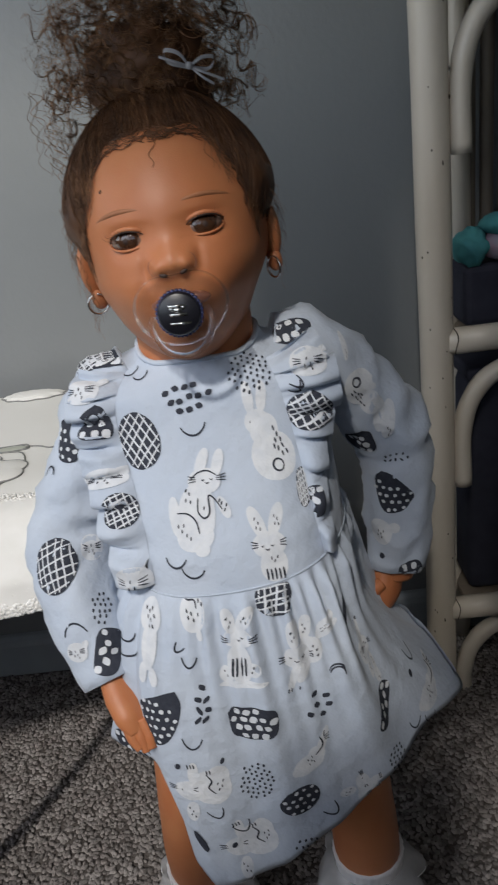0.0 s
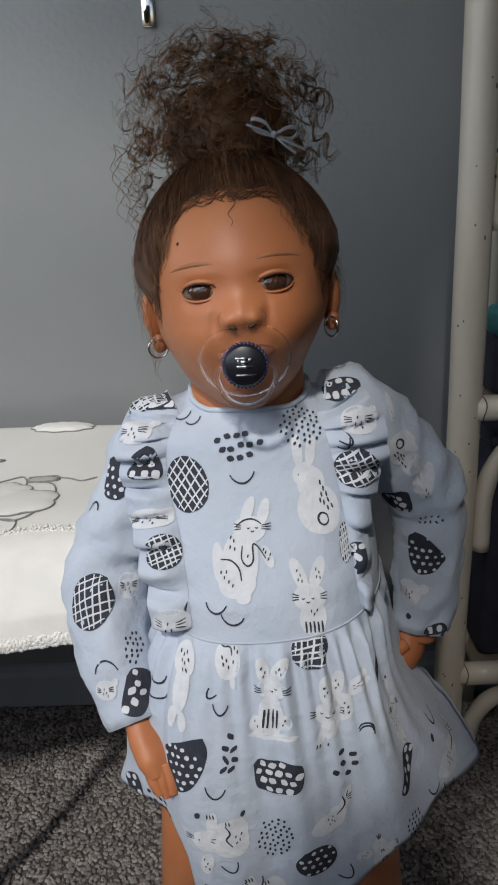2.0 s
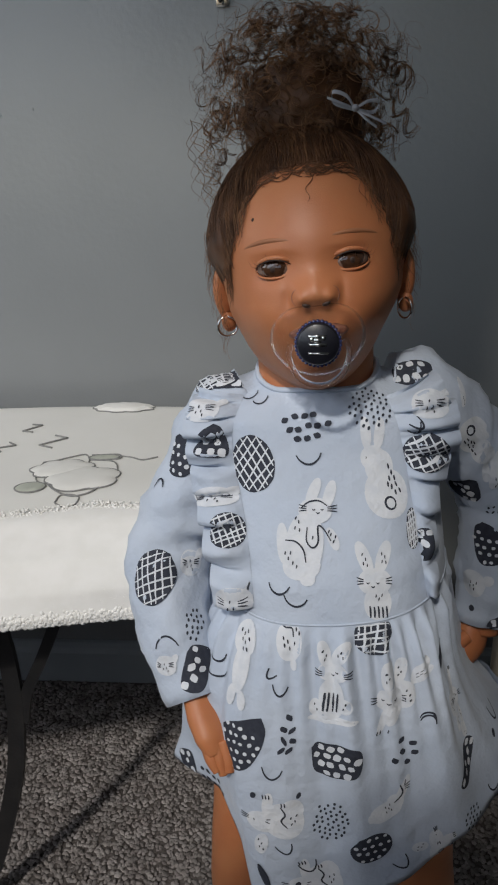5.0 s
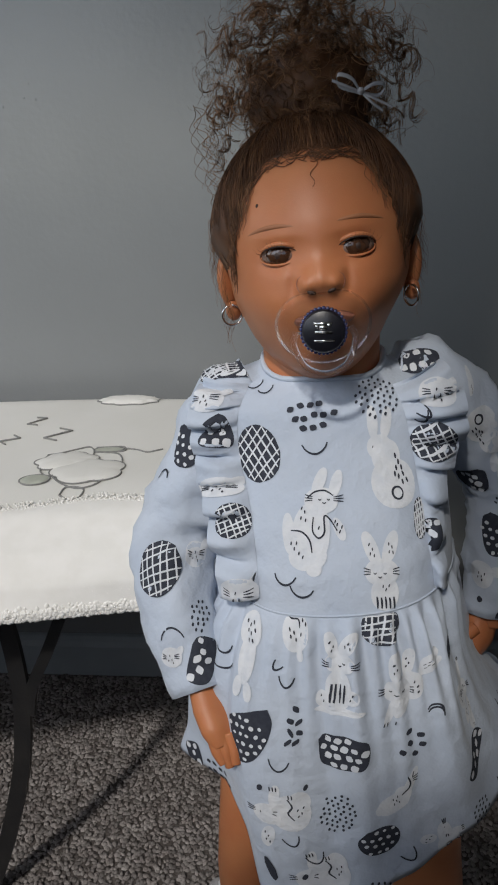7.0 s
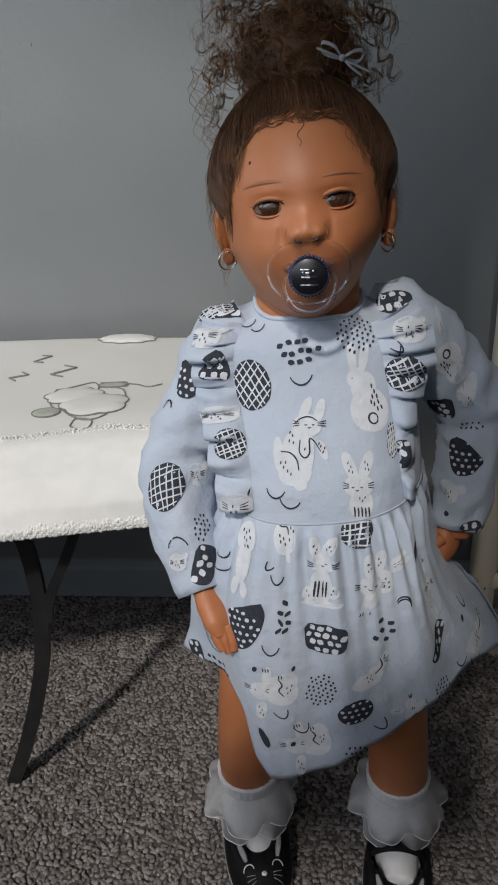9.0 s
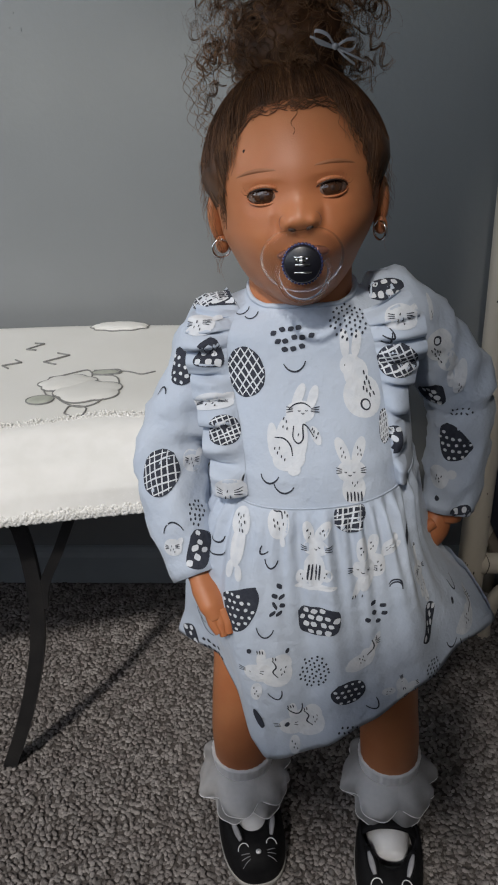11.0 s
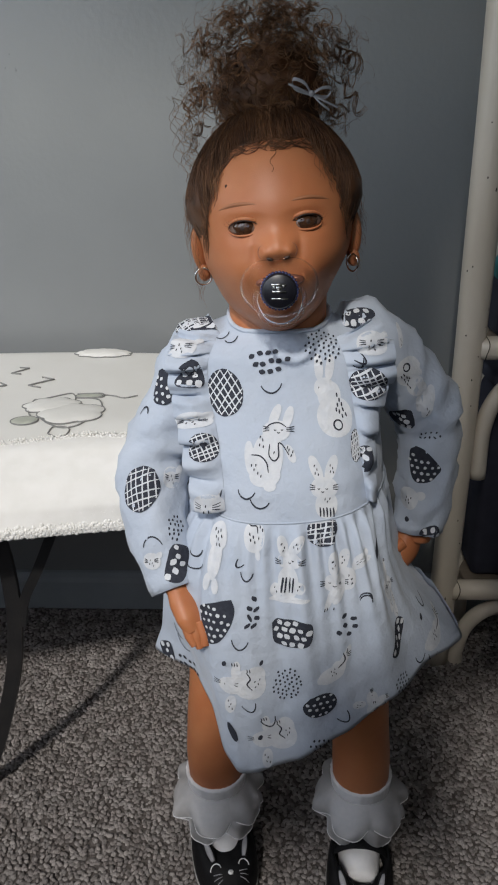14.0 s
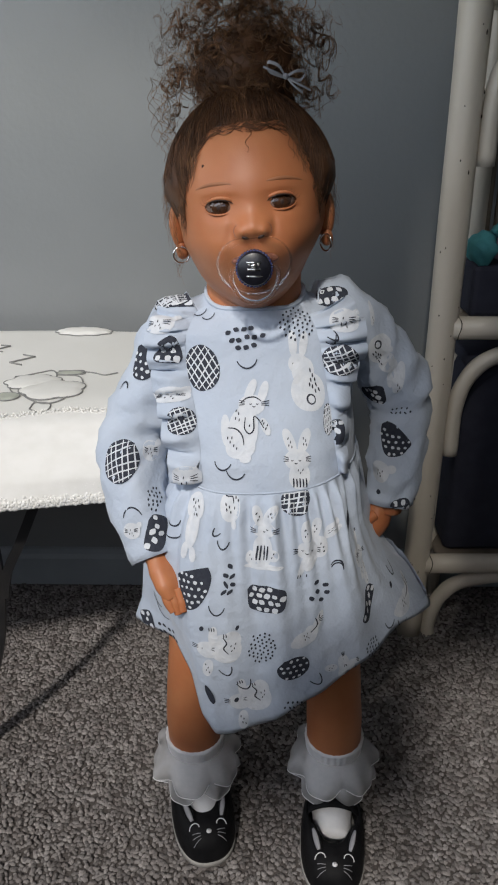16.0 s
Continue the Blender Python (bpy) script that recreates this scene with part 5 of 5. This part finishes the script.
for row in (
    ("smile", "skirt", -0.0494, 0.4486, 0.0069, 0.0059, 40),
    ("smile", "skirt", -0.0434, 0.4391, 0.0102, 0.0072, 5),
    ("smile", "skirt", 0.0558, 0.4206, 0.0102, 0.0064, 190),
    ("slice", "skirt", -0.0704, 0.3967, 0.0336, 0.0441, 0),
    ("dots", "skirt", -0.0388, 0.4085, 0.0103, 0.0309, 10),
    ("cobble", "skirt", -0.0058, 0.3909, 0.034, 0.0271, 0),
    ("dots", "skirt", 0.0394, 0.3935, 0.0195, 0.0247, 15),
    ("smile", "skirt", -0.0499, 0.3773, 0.0142, 0.0092, 5),
    ("reclining", "skirt", -0.0512, 0.332, 0.0459, 0.0581, 0),
    ("diving", "skirt", 0.0297, 0.353, 0.0306, 0.0372, 0),
    ("speck", "skirt", -0.0095, 0.3384, 0.0241, 0.0375, 15),
    ("seeded", "skirt", 0.0191, 0.314, 0.0303, 0.0249, 0),
    ("cobble", "skirt", 0.0879, 0.3607, 0.0166, 0.0361, 15),
    ("crouching", "skirt", 0.077, 0.4113, 0.0176, 0.0514, 150),
    ("reclining", "skirt", 0.0662, 0.3009, 0.0373, 0.0353, 70),
):
    draw_motif(*row)
for row in (
    ("diving", "skirt", 0.1295, 0.3386, 0.0332, 0.0428, -10),
    ("reclining", "skirt", -0.0222, 0.2737, 0.0456, 0.0577, -10),
    ("speck", "skirt", 0.0193, 0.2694, 0.0204, 0.0149, 0),
    ("smile", "skirt", 0.1285, 0.3158, 0.0124, 0.0083, -15),
    ("smile", "skirt", 0.1147, 0.3212, 0.013, 0.0069, -15),
    ("smile", "skirt", 0.1158, 0.3665, 0.0116, 0.0136, -50),
    ("ink", "skirt", 0.115, 0.3564, 0.0049, 0.0065, 0),
    ("speck", "skirt", 0.0952, 0.3134, 0.0199, 0.0199, -10),
    ("smile", "skirt", 0.0563, 0.4182, 0.0101, 0.0062, 190),
    ("smile", "skirt", -0.0416, 0.3111, 0.0127, 0.0088, -20),
    ("smile", "skirt", -0.0249, 0.2945, 0.0136, 0.0097, -20),
    ("ink", "skirt", -0.0331, 0.2775, 0.0039, 0.0059, 20),
    ("smile", "skirt", 0.0421, 0.2952, 0.0117, 0.0097, -40),
    ("limb", "skirt", 0.0855, 0.3852, 0.0135, 0.0154, -40),
    ("cobble", "sleeve_a", -0.0763, 0.6226, 0.0328, 0.0171, 0),
):
    draw_motif(*row)
for row in (
    ("basket", "sleeve_a", -0.0963, 0.6201, 0.0312, 0.0204, 0),
    ("cobble", "sleeve_b", 0.0517, 0.6238, 0.0293, 0.0188, 0),
    ("smile", "ruffle_b", 0.0497, 0.5962, 0.0104, 0.005, -30),
    ("smile", "skirt", -0.1111, 0.3106, 0.0221, 0.0072, 20),
    ("smile", "skirt", -0.1151, 0.3242, 0.0177, 0.0072, 20),
    ("dots", "skirt", -0.1056, 0.2862, 0.0375, 0.018, 0),
    ("cobble", "skirt", -0.131, 0.2844, 0.0191, 0.0207, 0),
    ("ink", "skirt", -0.0582, 0.2795, 0.0082, 0.022, -20),
    ("ink", "skirt", -0.0634, 0.358, 0.004, 0.0056, 20),
    ("ink", "skirt", -0.0317, 0.3596, 0.003, 0.0057, 20),
    ("smile", "skirt", -0.0876, 0.4456, 0.0098, 0.0051, 0),
    ("smile", "skirt", -0.0879, 0.4348, 0.0185, 0.0046, 0),
):
    draw_motif(*row)

# ---- accessories on the doll ----
pacifier = thing("pacifier", "clear pacifier with navy button and rhinestone rim, in the doll's mouth", "pacifier", (-0.016, 0.485, 0.664))
PC = Matrix.Translation((-0.0165, 0.487, 0.6632)) @ Euler((radians(-6), radians(-5), 0)).to_matrix().to_4x4() @ Matrix.Scale(0.9, 4)
bm = bmesh.new()
rings = []
for r, dy in ((0.25, -0.0018), (0.6, -0.0018), (0.92, -0.0012), (1.0, 0.0), (0.92, 0.0012), (0.6, 0.0008), (0.25, 0.0008)):
    ring = []
    for i in range(48):
        a = 2 * math.pi * i / 48
        w = 0.0305 * (1 - 0.10 * math.cos(2 * a) * 0) * (1 + 0.10 * abs(math.cos(a)))
        h = 0.0265 - 0.005 * max(0, math.sin(a)) * bell(math.cos(a), 0.35)
        ring.append(PC @ Vector((w * r * math.cos(a), dy + 0.010 * (r * math.cos(a)) ** 2, h * r * math.sin(a) + 0.0035)))
    rings.append(ring)
loft(bm, rings, True, (True, True))
part("shield", bm, M_CLEAR, pacifier, "clear moulded mouth shield")
bm = bmesh.new()
loft(bm, [[PC @ Vector((r * math.cos(a), y, r * math.sin(a))) for a in [2 * math.pi * i / 40 for i in range(40)]] for y, r in ((-0.002, 0.0143), (-0.009, 0.0146), (-0.0118, 0.0139), (-0.0126, 0.0128), (-0.0128, 0.0))])
button = part("button", bm, M_NAVY, pacifier, "round navy button")
bm = bmesh.new()
for i in range(34):
    a = 2 * math.pi * i / 34
    blob(bm, PC @ Vector((0.0150 * math.cos(a), -0.0078, 0.0150 * math.sin(a))), (0.00135, 0.00135, 0.00135), None, 5, 6)
part("rhinestone_rim", bm, M_STONE, button, "ring of blue rhinestones")
bm = bmesh.new()
for x, z, w, h in ((0, 0.0052, 0.0055, 0.0009), (0, 0.0025, 0.0022, 0.0013), (0, -0.0005, 0.0052, 0.0009), (-0.004, 0.0036, 0.0009, 0.0012), (0.004, 0.0036, 0.0009, 0.0012), (0, -0.0062, 0.0062, 0.0006)):
    c = PC @ Vector((x, -0.0130, z))
    box(bm, c - Vector((w, 0.0003, h)), c + Vector((w, 0.0003, h)))
part("emblem", bm, M_STEEL, button, "small plain silver emblem")
bm = bmesh.new()
tube(bm, [PC @ q for q in spline([(-0.0185, -0.006, 0.001), (-0.0205, -0.008, -0.008), (-0.014, -0.010, -0.0225), (0.0, -0.011, -0.0282), (0.014, -0.010, -0.0225), (0.0205, -0.008, -0.008), (0.0185, -0.006, 0.001)], 44)], 0.0019, 10)
part("handle", bm, M_CLEAR_RING, pacifier, "clear plastic ring handle")

for x, y, z, turn in ((-0.0815, 0.562, 0.6605, 20), (0.0450, 0.562, 0.671, -55)):
    bm = bmesh.new()
    m = pose(x, y, z, 0, 0, turn)
    tube(bm, [m @ Vector((0.0072 * math.cos(a), 0, 0.0072 * math.sin(a))) for a in [math.pi / 2 + 0.35 + 5.9 * i / 40 for i in range(41)]], 0.00085, 8)
    single("hoop_earring", bm, M_STEEL, "small silver hoop earring in the doll's ear", "earring", base=(x, y, z), smooth=True, group="earrings")

bow = thing("hair_bow", "thin silver ribbon bow clipped below the doll's curls", "hair bow", (0.012, 0.545, 0.79))
BW = Matrix.Translation((0.007, 0.532, 0.798)) @ Euler((radians(-20), radians(14), radians(8))).to_matrix().to_4x4() @ Matrix.Scale(0.70, 4)


def ribbon(points, width):
    bm = bmesh.new()
    path = spline(points, 24)
    rows = [[BW @ (p + Vector((0, 0.0006, -width / 2))), BW @ (p + Vector((0, 0, 0))), BW @ (p + Vector((0, 0.0006, width / 2)))] for p in path]
    loft(bm, rows, False)
    loft(bm, [[q + Vector((0, 0.0004, 0)) for q in r][::-1] for r in rows], False)
    return bm


part("loop", ribbon([(0, 0, 0), (-0.010, -0.003, 0.008), (-0.022, 0, 0.010), (-0.018, 0.004, 0.003), (0, 0.001, 0)], 0.0036), M_RIBBON, bow)
part("loop", ribbon([(0, 0, 0), (0.010, -0.003, 0.008), (0.020, 0, 0.011), (0.017, 0.004, 0.003), (0, 0.001, 0)], 0.0036), M_RIBBON, bow)
part("tail", ribbon([(0, 0, 0), (-0.012, -0.002, 0.001), (-0.026, 0, 0.004)], 0.0024), M_RIBBON, bow)
part("tail", ribbon([(0, 0, 0), (0.014, -0.002, -0.004), (0.030, 0, -0.006)], 0.0024), M_RIBBON, bow)
part("tail", ribbon([(0.001, 0, 0), (0.012, -0.002, -0.008), (0.022, 0, -0.011)], 0.0026), M_RIBBON, bow)
bm = bmesh.new()
blob(bm, BW @ Vector((0, -0.001, 0)), (0.0022, 0.0022, 0.0022), None, 8, 10)
part("knot", bm, M_RIBBON, bow)


# ---- socks and shoes ----
def sock(x, y, turn):
    s = thing("frilly_sock", "white ribbed ankle sock with sheer organza frill", "sock", (0, 0, 0), "socks")
    bm = bmesh.new()
    rings = []
    for k in range(20):
        f = k / 19
        z = 0.124 - 0.088 * f
        r = 0.0326 - 0.003 * f + 0.0012 * bell(f, 0.08)
        rings.append([Vector(((r + 0.0004 * math.sin(30 * a)) * math.cos(a), (r + 0.0004 * math.sin(30 * a)) * math.sin(a), z)) for a in [2 * math.pi * i / 120 for i in range(120)]])
    rings.insert(0, [Vector((q.x * 0.9, q.y * 0.9, 0.123)) for q in rings[0]])
    loft(bm, rings)
    part("cuff", bm, M_SOCK, s)
    bm = bmesh.new()
    tube(bm, spline([(0, 0.012, 0.040), (0, -0.004, 0.036), (0, -0.032, 0.029), (0, -0.060, 0.022)], 16), lambda f: 0.0285 - 0.008 * f, 24, 0, (True, True), 1.0)
    part("foot", bm, M_SOCK, s)
    for z0, reach, drop, ph in ((0.108, 0.018, 0.030, 0.3), (0.092, 0.014, 0.030, 1.7)):
        bm = bmesh.new()
        rings, edge = [], []
        for k in range(13):
            f = k / 12
            ring = []
            for i in range(144):
                a = 2 * math.pi * i / 144
                wave = 1.3 * math.sin(6 * a + ph) + 0.7 * math.sin(11 * a + 2 * ph)
                r = 0.0324 + reach * math.sin(f * math.pi * 0.62) + 0.0036 * wave * f
                ring.append(Vector((r * math.cos(a), r * math.sin(a), z0 - drop * f ** 1.3 + 0.0042 * f * math.cos(5 * a + ph))))
            rings.append(ring)
        loft(bm, rings)
        frill = part("frill", bm, M_ORGANZA, s, "sheer organza frill")
        bm = bmesh.new()
        tube(bm, rings[-1] + rings[-1][:1], 0.0006, 5)
        part("hem", bm, M_SOCK, frill)
    s.matrix_basis = pose(x, y, 0, 0, 0, turn)
    return s


sock_a = sock(-0.0865, 0.534, 14)
copy_thing(sock_a, pose(0.0745, 0.534, -0.002, 0, 0, -3))


def shoe(x, y, turn, mirror):
    s = thing("shoe", "black leather toddler shoe with grey tabs and white stitching", "shoe", (0, 0, 0), "shoes")
    half, length = 0.0365, 0.130

    def outline(scale=1.0):
        pts = []
        for i in range(56):
            a = 2 * math.pi * i / 56
            c, q = math.cos(a), math.sin(a)
            w = half * (1.0 - 0.10 * max(0.0, c) ** 2)
            pts.append(Vector((w * math.copysign(abs(q) ** 0.8, q) * scale, length / 2 * math.copysign(abs(c) ** 0.82, c) * scale, 0)))
        return pts

    bm = bmesh.new()
    loft(bm, [[p * k + Vector((0, 0, z)) for p in outline()] for z, k in ((0.0, 0.96), (0.0015, 1.0), (0.0075, 1.0), (0.008, 0.98))], True, (True, True))
    part("sole", bm, M_SOLE, s, "worn grey rubber sole")
    bm = bmesh.new()
    rings = []
    for k in range(15):
        t = k / 14
        ring = []
        for p in outline(0.985):
            front = max(0.0, min(1.0, (-p.y + 0.01) / 0.06))
            rise = 0.0075 + 0.036 * math.sin(t * math.pi / 2)
            ring.append(Vector((p.x * (1 - 0.36 * t ** 2.2 * (0.4 + 0.6 * front)), p.y + front * 0.036 * t ** 2.4 - (1 - front) * 0.004 * t, rise + 0.004 * t * (1 - front))))
        rings.append(ring)
    inner = [Vector((p.x * 0.93, p.y * 0.96 + 0.001, p.z - 0.002)) for p in rings[-1]]
    rings += [inner, [Vector((p.x, p.y, 0.012)) for p in inner]]
    loft(bm, rings)
    upper = part("upper", bm, M_SHOE, s)
    tree = BVHTree.FromPolygons([v.co for v in upper.data.vertices], [p.vertices[:] for p in upper.data.polygons])

    def drop(px, py, lift=0.0008):
        hit = tree.ray_cast(Vector((px, py, 0.2)), Vector((0, 0, -1)))
        return (hit[0] if hit[0] is not None else tree.find_nearest(Vector((px, py, 0.04)))[0]) + Vector((0, -lift * 0.4, lift))

    for side in (-1, 1):
        bm = bmesh.new()
        tube(bm, spline([(side * 0.016, -0.036, 0.039), (side * 0.020, -0.024, 0.046), (side * 0.024, -0.010, 0.050)], 12), lambda f: 0.0062 * math.sin(math.pi * (0.25 + 0.6 * f)), 12, 0, (True, True), 0.4)
        part("ear_tab", bm, M_SHOE, s)
        bm = bmesh.new()
        tube(bm, [q + Vector((0, -0.0022, 0.0022)) for q in spline([(side * 0.0168, -0.033, 0.0405), (side * 0.020, -0.024, 0.0457), (side * 0.0230, -0.014, 0.0485)], 12)], lambda f: 0.0036 * math.sin(math.pi * (0.2 + 0.65 * f)), 10, 0, (True, True), 0.6)
        part("tab_lining", bm, M_SILVER, s, "silver grey tab lining")
        bm = bmesh.new()
        tube(bm, [drop(side * 0.0155 + 0.0055 * math.cos(a), -0.043 + 0.005 * math.sin(a)) for a in [math.pi * i / 12 for i in range(13)]], 0.00055, 5)
        part("arc_stitching", bm, M_SOCK, s)
        for dz in (-0.0025, 0.0, 0.0028):
            bm = bmesh.new()
            tube(bm, [drop(side * (0.0095 + 0.009 * f), -0.051 - dz * (1 + f) * 0.8) for f in (0, 0.33, 0.66, 1)], 0.0004, 4)
            part("line_stitching", bm, M_SILVER, s)
    bm = bmesh.new()
    blob(bm, drop(0, -0.049), (0.0030, 0.0026, 0.0022), None, 8, 10)
    part("bead", bm, M_SOCK, s)
    bm = bmesh.new()
    path = [Vector((0.033 * math.cos(a), 0.012, 0.030 + 0.027 * math.sin(a))) for a in [math.pi * i / 20 for i in range(21)]]
    loft(bm, [[p + Vector((0, -0.006, 0.0004)), p + Vector((0, 0.006, 0)), p * 1.0 + Vector((0, 0.006, 0.0022)), p + Vector((0, -0.006, 0.0026))] for p in path], True, (True, True))
    part("strap", bm, M_SHOE, s)
    s.matrix_basis = pose(x, y, 0.0055, 0, 0, turn)
    return s


shoe_a = shoe(-0.0800, 0.513, 14, False)
copy_thing(shoe_a, pose(0.0715, 0.477, 0.0055, 0, 0, -3))

# ---- carpet pile, last ----
rng = random.Random(3)
verts, faces = [], []
step = 0.0051
LOW_V = [Vector((math.cos(a) * c, math.sin(a) * c, z)) for z, c in ((-0.5, 1.0), (0.45, 0.8)) for a in [2 * math.pi * i / 5 for i in range(5)]] + [Vector((0, 0, 0.85))]
LOW_F = [(i, (i + 1) % 5, 5 + (i + 1) % 5, 5 + i) for i in range(5)] + [(5 + i, 5 + (i + 1) % 5, 10) for i in range(5)]
nx, ny = int(1.15 / step), int(0.66 / step)
for i in range(nx):
    for j in range(ny):
        x = -0.66 + step * (i + 0.5 * (j % 2)) + rng.gauss(0, 0.0019)
        y = 0.325 + step * j + rng.gauss(0, 0.0019)
        if y > 0.985:
            continue
        r = rng.uniform(0.0021, 0.0038)
        h = rng.uniform(0.0010, 0.0032)
        a = rng.random() * 6.28
        c, s = math.cos(a), math.sin(a)
        k = len(verts)
        tilt = rng.uniform(-0.5, 0.5)
        long = rng.uniform(0.9, 1.7)
        for v in LOW_V:
            px, py = v.x * r * long, v.y * r * 0.85
            verts.append((x + px * c - py * s + tilt * v.z * r, y + px * s + py * c, 0.0015 + h * (v.z + 0.5) * 0.8))
        faces += [[k + q for q in f] for f in LOW_F]
me = bpy.data.meshes.new("carpet_pile")
me.from_pydata(verts, [], faces)
me.materials.append(M_TUFT)
me.polygons.foreach_set("use_smooth", [True] * len(me.polygons))
tagged(new("carpet_pile", me), "knotted grey and brown wool loops of the carpet", "carpet", kind="stuff")
